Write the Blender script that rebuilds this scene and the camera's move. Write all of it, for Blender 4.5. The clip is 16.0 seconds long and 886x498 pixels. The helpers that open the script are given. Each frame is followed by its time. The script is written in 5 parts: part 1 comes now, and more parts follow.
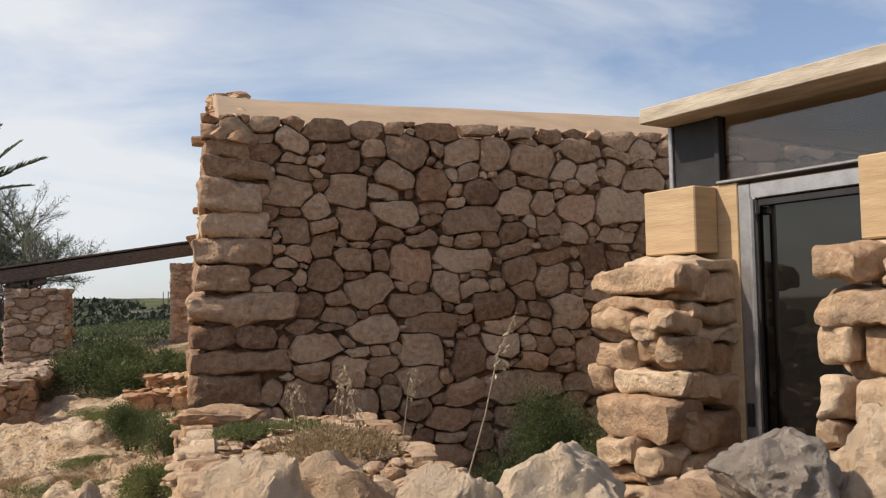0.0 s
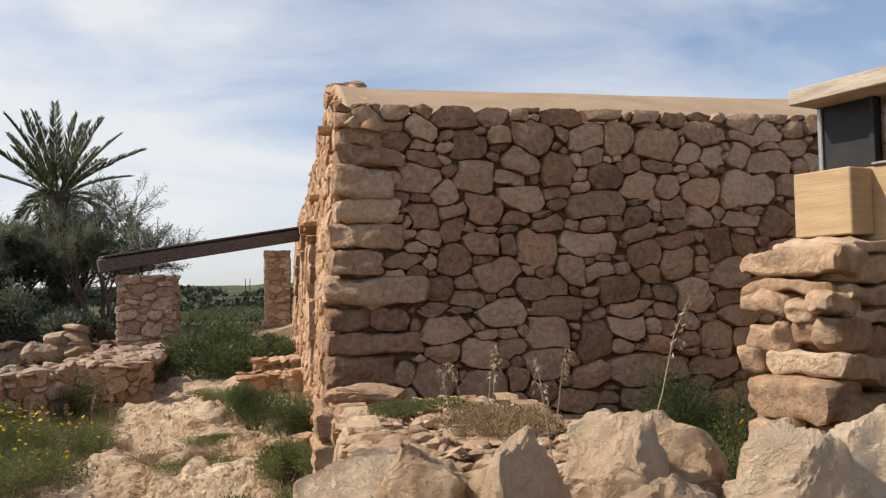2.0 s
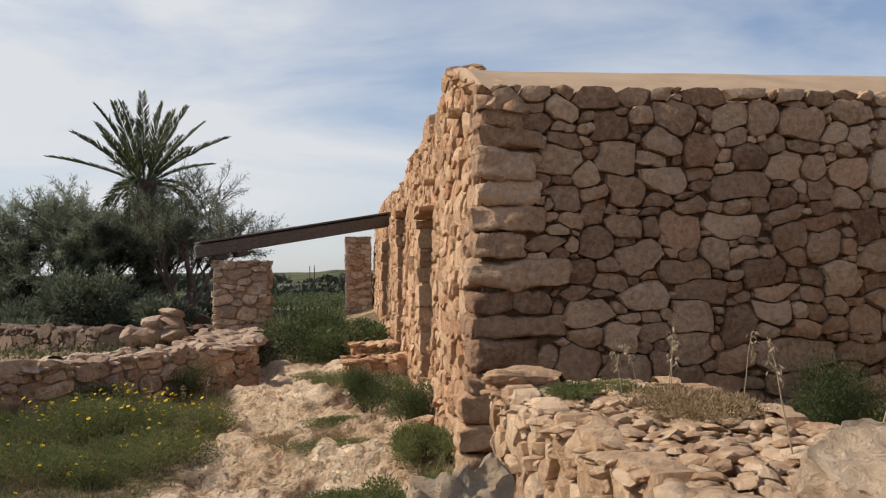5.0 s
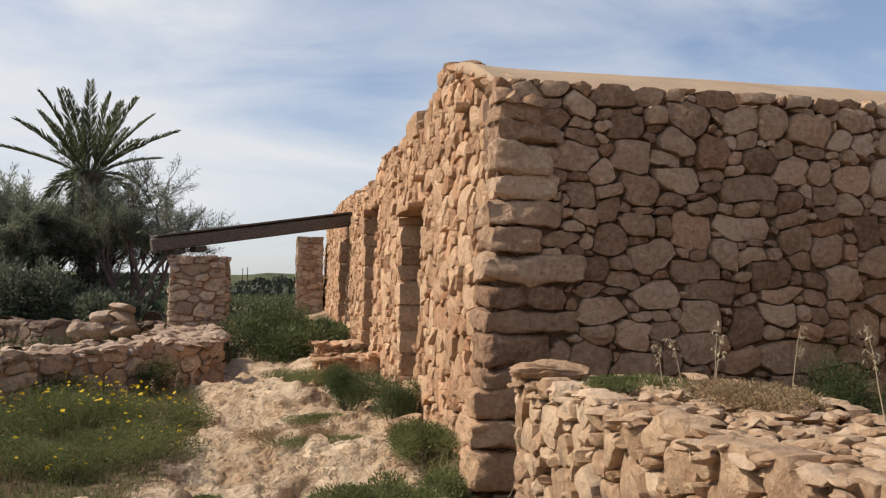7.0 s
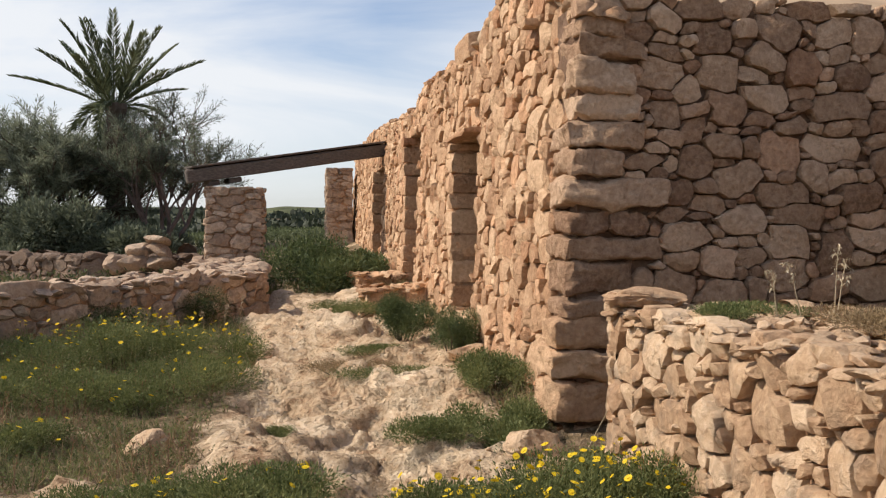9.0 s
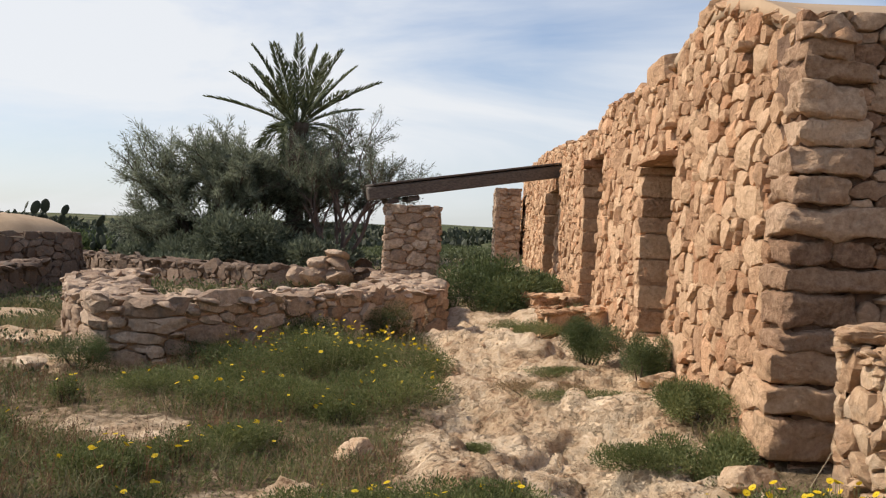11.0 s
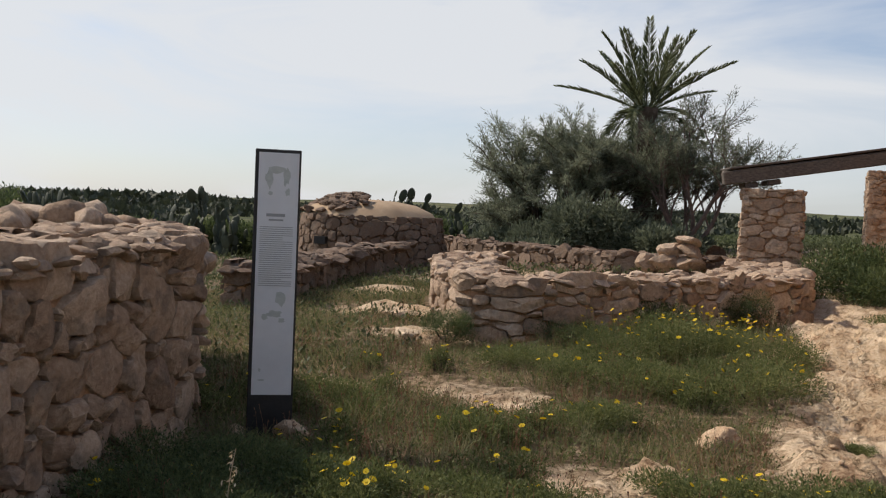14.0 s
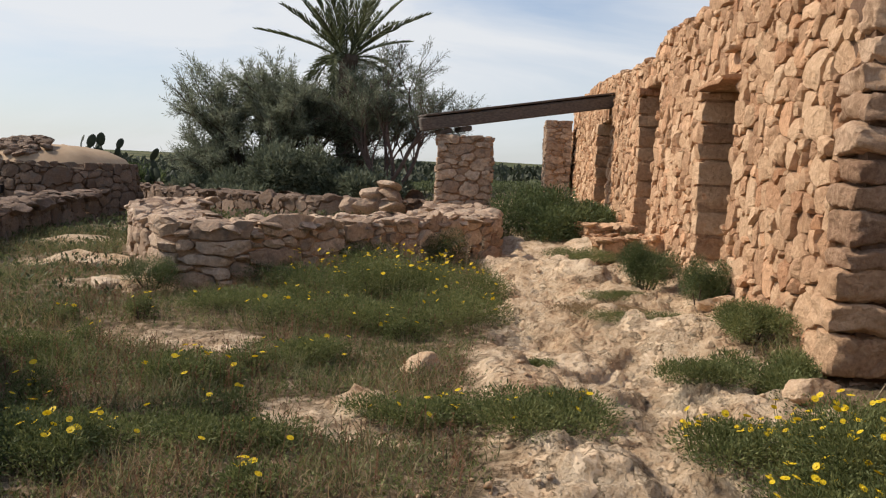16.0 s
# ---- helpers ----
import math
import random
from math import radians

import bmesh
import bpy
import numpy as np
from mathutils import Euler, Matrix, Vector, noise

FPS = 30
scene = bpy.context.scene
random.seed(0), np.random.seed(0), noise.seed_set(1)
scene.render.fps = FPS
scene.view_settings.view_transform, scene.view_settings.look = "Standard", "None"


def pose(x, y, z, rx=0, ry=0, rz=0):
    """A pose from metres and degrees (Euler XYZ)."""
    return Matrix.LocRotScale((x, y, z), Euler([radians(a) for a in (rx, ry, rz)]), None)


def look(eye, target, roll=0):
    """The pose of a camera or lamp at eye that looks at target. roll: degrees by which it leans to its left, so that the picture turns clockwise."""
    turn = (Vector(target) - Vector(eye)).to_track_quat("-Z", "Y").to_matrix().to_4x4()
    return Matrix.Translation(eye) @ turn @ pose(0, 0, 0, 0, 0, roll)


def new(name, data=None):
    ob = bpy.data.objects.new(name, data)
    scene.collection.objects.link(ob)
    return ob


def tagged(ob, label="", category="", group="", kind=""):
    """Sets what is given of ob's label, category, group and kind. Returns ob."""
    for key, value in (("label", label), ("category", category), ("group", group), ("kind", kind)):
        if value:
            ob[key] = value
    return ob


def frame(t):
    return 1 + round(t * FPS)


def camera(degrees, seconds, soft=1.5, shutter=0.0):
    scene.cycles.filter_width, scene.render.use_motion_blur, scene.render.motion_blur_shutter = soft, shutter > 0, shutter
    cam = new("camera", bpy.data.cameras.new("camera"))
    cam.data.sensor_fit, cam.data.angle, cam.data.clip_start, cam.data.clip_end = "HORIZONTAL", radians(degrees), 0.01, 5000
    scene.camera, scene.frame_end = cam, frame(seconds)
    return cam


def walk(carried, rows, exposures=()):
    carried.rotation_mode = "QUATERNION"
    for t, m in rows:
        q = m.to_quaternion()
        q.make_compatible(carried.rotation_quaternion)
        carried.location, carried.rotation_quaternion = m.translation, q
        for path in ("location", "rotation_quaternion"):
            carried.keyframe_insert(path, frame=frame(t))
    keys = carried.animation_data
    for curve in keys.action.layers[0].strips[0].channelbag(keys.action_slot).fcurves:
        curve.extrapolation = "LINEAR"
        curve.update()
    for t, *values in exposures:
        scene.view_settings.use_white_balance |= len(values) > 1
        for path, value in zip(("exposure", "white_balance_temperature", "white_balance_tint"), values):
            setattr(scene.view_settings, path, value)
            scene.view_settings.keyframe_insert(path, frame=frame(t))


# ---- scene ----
cam = camera(53.4, 16.0, 1.2)
PATH = [
    (0, (0.006, 0.152, 1.535), (0.532, 2.077, 1.671), -0.9),
    (0.5, (-0.087, 0.142, 1.531), (0.385, 2.081, 1.659), -1.3),
    (1, (-0.15, 0.13, 1.53), (0.238, 2.087, 1.667), -0.7),
    (1.5, (-0.236, 0.136, 1.536), (0.118, 2.1, 1.665), -0.9),
    (2, (-0.367, 0.133, 1.517), (-0.005, 2.096, 1.626), -0.9),
    (2.5, (-0.421, 0.129, 1.527), (-0.069, 2.095, 1.629), -0.5),
    (3, (-0.466, 0.141, 1.535), (-0.181, 2.116, 1.661), -0.4),
    (3.5, (-0.539, 0.187, 1.534), (-0.287, 2.165, 1.678), -0.7),
    (4, (-0.713, 0.186, 1.525), (-0.401, 2.158, 1.643), -1.5),
    (4.5, (-0.846, 0.177, 1.514), (-0.573, 2.157, 1.596), -1.0),
    (4.7, (-0.866, 0.202, 1.508), (-0.641, 2.188, 1.588), -0.8),
    (6.8, (-1.368, 0.407, 1.406), (-1.002, 2.37, 1.519), 0.6),
    (7, (-1.42, 0.423, 1.401), (-1.041, 2.384, 1.5), 0.8),
    (7.5, (-1.526, 0.463, 1.391), (-1.184, 2.432, 1.462), 1.0),
    (8, (-1.596, 0.54, 1.363), (-1.263, 2.511, 1.392), 0.4),
    (8.2, (-1.619, 0.625, 1.347), (-1.257, 2.592, 1.358), 0.4),
    (10.3, (-1.995, 0.757, 1.386), (-1.795, 2.744, 1.281), 1.7),
    (10.5, (-2.022, 0.744, 1.347), (-1.868, 2.737, 1.272), 2.3),
    (11, (-2.09, 0.724, 1.362), (-2.092, 2.724, 1.345), 2.2),
    (11.5, (-2.119, 0.703, 1.353), (-2.33, 2.692, 1.372), 1.7),
    (12, (-2.169, 0.736, 1.34), (-2.592, 2.69, 1.366), 1.8),
    (12.5, (-2.207, 0.717, 1.338), (-2.798, 2.628, 1.352), 2.0),
    (13, (-2.222, 0.705, 1.335), (-2.926, 2.578, 1.315), 2.2),
    (13.5, (-2.226, 0.707, 1.336), (-2.973, 2.561, 1.28), 2.4),
    (14, (-2.219, 0.696, 1.308), (-2.967, 2.549, 1.233), 2.5),
    (14.5, (-2.215, 0.679, 1.301), (-2.896, 2.555, 1.181), 2.8),
    (15, (-2.221, 0.695, 1.257), (-2.757, 2.615, 1.089), 2.7),
    (15.5, (-2.224, 0.709, 1.241), (-2.609, 2.663, 1.064), 2.6),
    (16, (-2.225, 0.611, 1.242), (-2.321, 2.602, 1.079), 2.3),
]
# the clip's camera adapts its exposure a little on the way
EXPOSURE = ((0.0, -0.06), (2.0, -0.03), (3.0, -0.08), (3.6, -0.25), (4.5, -0.22), (7.0, -0.12), (8.0, -0.02), (10.5, 0.10), (11.5, -0.14), (12.5, -0.20), (14.0, -0.18), (15.0, -0.18), (16.0, -0.08))
walk(cam, [(t, look(eye, target, roll)) for t, eye, target, roll in PATH], EXPOSURE)

# ---- light ----
SUN_AZ, SUN_EL = radians(82), radians(43)          # to the left of +y, above the horizon
sun_way = Vector((-math.sin(SUN_AZ) * math.cos(SUN_EL), math.cos(SUN_AZ) * math.cos(SUN_EL), math.sin(SUN_EL)))
sun = new("sun", bpy.data.lights.new("sun", "SUN"))
sun.data.energy, sun.data.angle, sun.data.color = 4.8, radians(1.2), (1.0, 0.89, 0.755)
sun.matrix_world = look((0, 0, 30), Vector((0, 0, 30)) - sun_way)

world = bpy.data.worlds.new("sky")
scene.world = world
world.use_nodes = True


def build_sky():
    nt = world.node_tree
    nt.nodes.clear()
    N, L = nt.nodes.new, nt.links.new
    out, bg, sky = N("ShaderNodeOutputWorld"), N("ShaderNodeBackground"), N("ShaderNodeTexSky")
    sky.sky_type, sky.sun_disc = "NISHITA", False
    sky.sun_elevation, sky.sun_rotation = SUN_EL, -SUN_AZ
    sky.altitude, sky.air_density, sky.dust_density, sky.ozone_density = 50, 1.0, 1.2, 2.0
    co, mp = N("ShaderNodeTexCoord"), N("ShaderNodeMapping")
    mp.inputs["Rotation"].default_value = (0, 0, radians(-20))
    mp.inputs["Scale"].default_value = (1.1, 2.2, 5.5)
    L(co.outputs["Generated"], mp.inputs["Vector"])
    n1, n2 = N("ShaderNodeTexNoise"), N("ShaderNodeTexNoise")
    n1.inputs["Scale"].default_value, n1.inputs["Detail"].default_value, n1.inputs["Roughness"].default_value = 1.3, 7, 0.55
    n1.inputs["Distortion"].default_value = 0.7
    n2.inputs["Scale"].default_value, n2.inputs["Detail"].default_value = 0.55, 3
    L(mp.outputs["Vector"], n1.inputs["Vector"])
    L(mp.outputs["Vector"], n2.inputs["Vector"])
    add = N("ShaderNodeMath")
    add.operation = "ADD"
    L(n1.outputs["Fac"], add.inputs[0])
    L(n2.outputs["Fac"], add.inputs[1])
    ramp = N("ShaderNodeValToRGB")
    ramp.color_ramp.elements[0].position, ramp.color_ramp.elements[1].position = 0.43, 0.61
    ramp.color_ramp.elements[0].color = (0.15, 0.15, 0.15, 1)
    half = N("ShaderNodeMath")
    half.operation, half.inputs[1].default_value = "MULTIPLY", 0.5
    # thinner cloud higher up
    sep0, thin = N("ShaderNodeSeparateXYZ"), N("ShaderNodeMath")
    L(co.outputs["Generated"], sep0.inputs[0])
    thin.operation, thin.inputs[1].default_value = "MULTIPLY_ADD", -0.32
    zs = N("ShaderNodeMath")
    zs.operation, zs.inputs[1].default_value = "SUBTRACT", 0.22
    L(sep0.outputs["Z"], zs.inputs[0])
    L(zs.outputs[0], thin.inputs[0])
    off, gap = N("ShaderNodeMath"), N("ShaderNodeMath")
    off.operation, off.inputs[1].default_value = "SUBTRACT", 0.1
    L(sep0.outputs["X"], off.inputs[0])
    wide = N("ShaderNodeMath")
    wide.operation = "ABSOLUTE"
    L(off.outputs[0], wide.inputs[0])
    gap.operation, gap.inputs[1].default_value, gap.inputs[2].default_value = "MULTIPLY_ADD", 0.55, -0.11
    most = N("ShaderNodeMath")
    most.operation, most.inputs[1].default_value = "MINIMUM", 0.3
    L(wide.outputs[0], most.inputs[0])
    L(most.outputs[0], gap.inputs[0])
    both = N("ShaderNodeMath")
    both.operation = "ADD"
    L(add.outputs[0], both.inputs[0])
    L(gap.outputs[0], both.inputs[1])
    L(both.outputs[0], thin.inputs[2])
    L(thin.outputs[0], half.inputs[0])
    L(half.outputs[0], ramp.inputs["Fac"])
    # more cloud towards the horizon and towards the sun
    sep, hz = N("ShaderNodeSeparateXYZ"), N("ShaderNodeMapRange")
    L(co.outputs["Generated"], sep.inputs[0])
    hz.inputs["From Min"].default_value, hz.inputs["From Max"].default_value = 0.0, 0.27
    hz.inputs["To Min"].default_value, hz.inputs["To Max"].default_value = 0.66, 0.0
    L(sep.outputs["Z"], hz.inputs["Value"])
    mx = N("ShaderNodeMath")
    mx.operation = "MAXIMUM"
    L(ramp.outputs["Color"], mx.inputs[0])
    L(hz.outputs[0], mx.inputs[1])
    lm = N("ShaderNodeMath")
    lm.operation, lm.inputs[1].default_value = "MULTIPLY", 0.93
    L(mx.outputs[0], lm.inputs[0])
    mix = N("ShaderNodeMix")
    mix.data_type = "RGBA"
    L(lm.outputs[0], mix.inputs["Factor"])
    clear = N("ShaderNodeVectorMath")
    clear.operation, clear.inputs[1].default_value = "MULTIPLY", (1.35, 1.42, 1.55)
    L(sky.outputs["Color"], clear.inputs[0])
    L(clear.outputs[0], mix.inputs[6])
    mix.inputs[7].default_value = CLOUD
    L(mix.outputs[2], bg.inputs["Color"])
    bg.inputs["Strength"].default_value = SKY_POWER
    L(bg.outputs[0], out.inputs["Surface"])


CLOUD, SKY_POWER = (9.6, 9.8, 10.1, 1), 0.09
build_sky()


# ---- materials ----
def ramp_set(node, stops):
    e = node.color_ramp.elements
    while len(e) < len(stops):
        e.new(0.5)
    for el, (p, c) in zip(e, stops):
        el.position, el.color = p, (*c, 1) if len(c) == 3 else c


def rock_mat(name, dark, mid, light, spread=0.5, per="object", scale=1.0, bump=0.5, rough=0.92, lichen=0.0, ruddy=0.0):
    """Weathered limestone: colour by piece, blotches, grain and pits."""
    m = bpy.data.materials.new(name)
    m.use_nodes = True
    nt = m.node_tree
    N, L = nt.nodes.new, nt.links.new
    b = nt.nodes["Principled BSDF"]
    b.inputs["Roughness"].default_value = rough
    b.inputs["Specular IOR Level"].default_value = 0.2
    vec = N("ShaderNodeNewGeometry").outputs["Position"]
    if per == "object":
        rnd = N("ShaderNodeObjectInfo").outputs["Random"]
    else:
        rnd = N("ShaderNodeNewGeometry").outputs["Random Per Island"]
    big, fine, pit = N("ShaderNodeTexNoise"), N("ShaderNodeTexNoise"), N("ShaderNodeTexVoronoi")
    big.inputs["Scale"].default_value, big.inputs["Detail"].default_value = 3.2 * scale, 6
    fine.inputs["Scale"].default_value, fine.inputs["Detail"].default_value, fine.inputs["Roughness"].default_value = 26 * scale, 10, 0.7
    pit.inputs["Scale"].default_value = 22 * scale
    for n in (big, fine, pit):
        L(vec, n.inputs["Vector"])
    # value = piece * spread + blotch * (1 - spread)
    a, c = N("ShaderNodeMath"), N("ShaderNodeMath")
    a.operation, a.inputs[1].default_value = "MULTIPLY", spread
    L(rnd, a.inputs[0])
    c.operation, c.inputs[1].default_value = "MULTIPLY_ADD", 1 - spread
    L(big.outputs["Fac"], c.inputs[0])
    L(a.outputs[0], c.inputs[2])
    d = N("ShaderNodeMath")
    d.operation, d.inputs[1].default_value = "MULTIPLY_ADD", 1.25
    sub = N("ShaderNodeMath")
    sub.operation, sub.inputs[1].default_value = "SUBTRACT", 0.5
    L(fine.outputs["Fac"], sub.inputs[0])
    L(sub.outputs[0], d.inputs[0])
    L(c.outputs[0], d.inputs[2])
    rp = N("ShaderNodeValToRGB")
    ramp_set(rp, [(0.12, dark), (0.5, mid), (0.88, light)])
    L(d.outputs[0], rp.inputs["Fac"])
    col = rp.outputs["Color"]
    if ruddy:
        pick, lev, rx = N("ShaderNodeMath"), N("ShaderNodeMath"), N("ShaderNodeMix")
        pick.operation, pick.inputs[1].default_value = "MULTIPLY", 7.31
        L(rnd, pick.inputs[0])
        lev.operation = "FRACT"
        L(pick.outputs[0], lev.inputs[0])
        rr = N("ShaderNodeMapRange")
        rr.inputs["From Min"].default_value, rr.inputs["From Max"].default_value, rr.inputs["To Max"].default_value = 0.62, 1.0, ruddy
        L(lev.outputs[0], rr.inputs["Value"])
        rx.data_type, rx.blend_type = "RGBA", "MULTIPLY"
        L(rr.outputs[0], rx.inputs["Factor"])
        L(col, rx.inputs[6])
        rx.inputs[7].default_value = (1.0, 0.74, 0.60, 1)
        col = rx.outputs[2]
    if lichen:
        ln, lr, lx = N("ShaderNodeTexNoise"), N("ShaderNodeValToRGB"), N("ShaderNodeMix")
        ln.inputs["Scale"].default_value, ln.inputs["Detail"].default_value = 7.0, 7
        L(vec, ln.inputs["Vector"])
        ramp_set(lr, [(0.52, (0, 0, 0)), (0.66, (lichen, lichen, lichen))])
        L(ln.outputs["Fac"], lr.inputs["Fac"])
        lx.data_type = "RGBA"
        L(lr.outputs["Color"], lx.inputs["Factor"])
        L(col, lx.inputs[6])
        lx.inputs[7].default_value = (0.13, 0.12, 0.105, 1)
        col = lx.outputs[2]
    L(col, b.inputs["Base Color"])
    mixh, bm1 = N("ShaderNodeMath"), N("ShaderNodeBump")
    mixh.operation, mixh.inputs[1].default_value = "MULTIPLY_ADD", 0.24
    L(pit.outputs["Distance"], mixh.inputs[0])
    L(fine.outputs["Fac"], mixh.inputs[2])
    bm0 = N("ShaderNodeBump")
    mid_n = N("ShaderNodeTexNoise")
    mid_n.inputs["Scale"].default_value, mid_n.inputs["Detail"].default_value = 8 * scale, 8
    L(vec, mid_n.inputs["Vector"])
    bm0.inputs["Strength"].default_value, bm0.inputs["Distance"].default_value = min(1, bump * 1.1), 0.055
    L(mid_n.outputs["Fac"], bm0.inputs["Height"])
    bm1.inputs["Strength"].default_value, bm1.inputs["Distance"].default_value = min(1, bump * 1.3), 0.03
    L(mixh.outputs[0], bm1.inputs["Height"])
    L(bm0.outputs["Normal"], bm1.inputs["Normal"])
    L(bm1.outputs["Normal"], b.inputs["Normal"])
    return m


def plain_mat(name, c0, c1, rough=0.8, scale=8.0, bump=0.2, metal=0.0, stretch=(1, 1, 1), per=None):
    """Two mottled tones with grain; stretch draws the grain out."""
    m = bpy.data.materials.new(name)
    m.use_nodes = True
    nt = m.node_tree
    N, L = nt.nodes.new, nt.links.new
    b = nt.nodes["Principled BSDF"]
    b.inputs["Roughness"].default_value, b.inputs["Metallic"].default_value = rough, metal
    b.inputs["Specular IOR Level"].default_value = 0.3
    co, mp, n1, n2, rp, bp = N("ShaderNodeTexCoord"), N("ShaderNodeMapping"), N("ShaderNodeTexNoise"), N("ShaderNodeTexNoise"), N("ShaderNodeValToRGB"), N("ShaderNodeBump")
    mp.inputs["Scale"].default_value = stretch
    L(co.outputs["Object"], mp.inputs["Vector"])
    n1.inputs["Scale"].default_value, n1.inputs["Detail"].default_value = scale, 8
    n2.inputs["Scale"].default_value, n2.inputs["Detail"].default_value = scale * 6, 5
    L(mp.outputs["Vector"], n1.inputs["Vector"])
    L(mp.outputs["Vector"], n2.inputs["Vector"])
    ad = N("ShaderNodeMath")
    ad.operation, ad.inputs[1].default_value = "MULTIPLY_ADD", 0.4
    L(n2.outputs["Fac"], ad.inputs[0])
    L(n1.outputs["Fac"], ad.inputs[2])
    val = ad.outputs[0]
    if per:
        rnd = N("ShaderNodeNewGeometry").outputs["Random Per Island"] if per == "island" else N("ShaderNodeObjectInfo").outputs["Random"]
        a2 = N("ShaderNodeMath")
        a2.operation, a2.inputs[1].default_value = "MULTIPLY_ADD", 0.6
        s2 = N("ShaderNodeMath")
        s2.operation, s2.inputs[1].default_value = "SUBTRACT", 0.5
        L(rnd, s2.inputs[0])
        L(s2.outputs[0], a2.inputs[0])
        L(val, a2.inputs[2])
        val = a2.outputs[0]
    ramp_set(rp, [(0.4, c0), (1.0, c1)])
    L(val, rp.inputs["Fac"])
    L(rp.outputs["Color"], b.inputs["Base Color"])
    bp.inputs["Strength"].default_value, bp.inputs["Distance"].default_value = bump, 0.02
    L(ad.outputs[0], bp.inputs["Height"])
    L(bp.outputs["Normal"], b.inputs["Normal"])
    return m


def leaf_mat(name, c0, c1, rough=0.65, through_light=0.35):
    m = plain_mat(name, c0, c1, rough, 1.5, 0.0, per="island")
    nt = m.node_tree
    b = nt.nodes["Principled BSDF"]
    tr, mx = nt.nodes.new("ShaderNodeBsdfTranslucent"), nt.nodes.new("ShaderNodeMixShader")
    nt.links.new(b.inputs["Base Color"].links[0].from_socket, tr.inputs["Color"])
    mx.inputs["Fac"].default_value = through_light
    nt.links.new(b.outputs[0], mx.inputs[1])
    nt.links.new(tr.outputs[0], mx.inputs[2])
    nt.links.new(mx.outputs[0], nt.nodes["Material Output"].inputs["Surface"])
    return m


# GABLE takes its wall's shade into the colour, FRONT the sun on the facade
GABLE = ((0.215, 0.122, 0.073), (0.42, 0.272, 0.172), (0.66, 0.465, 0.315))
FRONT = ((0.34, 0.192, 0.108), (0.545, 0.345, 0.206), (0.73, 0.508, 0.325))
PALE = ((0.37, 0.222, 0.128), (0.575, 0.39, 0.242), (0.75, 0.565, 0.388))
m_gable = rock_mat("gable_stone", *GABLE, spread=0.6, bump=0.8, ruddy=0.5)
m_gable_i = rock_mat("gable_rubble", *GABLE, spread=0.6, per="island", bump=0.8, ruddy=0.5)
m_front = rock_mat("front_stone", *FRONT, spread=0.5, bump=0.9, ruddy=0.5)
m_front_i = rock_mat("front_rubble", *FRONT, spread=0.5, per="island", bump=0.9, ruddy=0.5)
m_pale = rock_mat("pale_limestone", *PALE, spread=0.5, bump=0.7, lichen=0.35)
m_pale_i = rock_mat("pale_rubble", *PALE, spread=0.5, per="island", bump=0.7, lichen=0.3)
m_boulder = rock_mat("boulder_limestone", (0.50, 0.32, 0.19), (0.70, 0.51, 0.335), (0.82, 0.66, 0.48), spread=0.3, bump=0.9, lichen=0.25)
m_field = rock_mat("field_wall_stone", (0.27, 0.18, 0.122), (0.44, 0.315, 0.22), (0.63, 0.485, 0.36), spread=0.5, bump=0.7, lichen=0.45)
m_field_i = rock_mat("field_wall_rubble", (0.27, 0.18, 0.122), (0.44, 0.315, 0.22), (0.63, 0.485, 0.36), spread=0.5, per="island", bump=0.7, lichen=0.45)
# field stone darkened: tree shade and sunless faces are put into its colour
m_shaded = rock_mat("shaded_wall_stone", (0.11, 0.072, 0.05), (0.19, 0.13, 0.092), (0.31, 0.225, 0.165), spread=0.5, bump=0.7, lichen=0.5)
m_shaded_i = rock_mat("shaded_wall_rubble", (0.11, 0.072, 0.05), (0.19, 0.13, 0.092), (0.31, 0.225, 0.165), spread=0.5, per="island", bump=0.7, lichen=0.5)
m_core = rock_mat("dark_mortar", (0.14, 0.082, 0.052), (0.20, 0.122, 0.079), (0.26, 0.165, 0.11), spread=0.0, bump=0.8)
m_core_front = rock_mat("light_mortar", (0.34, 0.20, 0.118), (0.46, 0.285, 0.17), (0.56, 0.37, 0.23), spread=0.0, bump=1.0)
m_grey_rock = rock_mat("grey_boulder", (0.19, 0.16, 0.135), (0.34, 0.28, 0.225), (0.52, 0.44, 0.36), spread=0.2, bump=0.8, lichen=0.7)
m_plaster = plain_mat("roof_plaster", (0.34, 0.235, 0.145), (0.47, 0.34, 0.22), 0.9, 2.5, 0.3)
m_concrete = plain_mat("tinted_board_concrete", (0.40, 0.27, 0.148), (0.57, 0.405, 0.235), 0.85, 3.0, 0.25, stretch=(1, 1, 9))
m_wood = plain_mat("weathered_wood", (0.06, 0.048, 0.04), (0.18, 0.15, 0.125), 0.85, 5.0, 0.5, stretch=(0.6, 9, 9))
m_fascia = plain_mat("weathered_fascia", (0.30, 0.23, 0.16), (0.62, 0.54, 0.42), 0.6, 4.0, 0.3, stretch=(5, 1, 5))
m_alu = plain_mat("aluminium", (0.30, 0.29, 0.28), (0.52, 0.50, 0.48), 0.42, 12, 0.05, 0.85)
# also gives the pavilion interior and hut opening their shade as near-black colour
m_dark = plain_mat("dark_metal_and_shade", (0.016, 0.015, 0.015), (0.035, 0.033, 0.032), 0.5, 10, 0.05)
m_panel = plain_mat("sign_panel", (0.58, 0.59, 0.60), (0.70, 0.71, 0.72), 0.45, 3, 0.02)
m_print = plain_mat("sign_print", (0.26, 0.27, 0.27), (0.36, 0.37, 0.36), 0.5, 10, 0.0)
m_green_print = plain_mat("sign_drawing", (0.38, 0.41, 0.385), (0.50, 0.53, 0.50), 0.5, 40, 0.0)


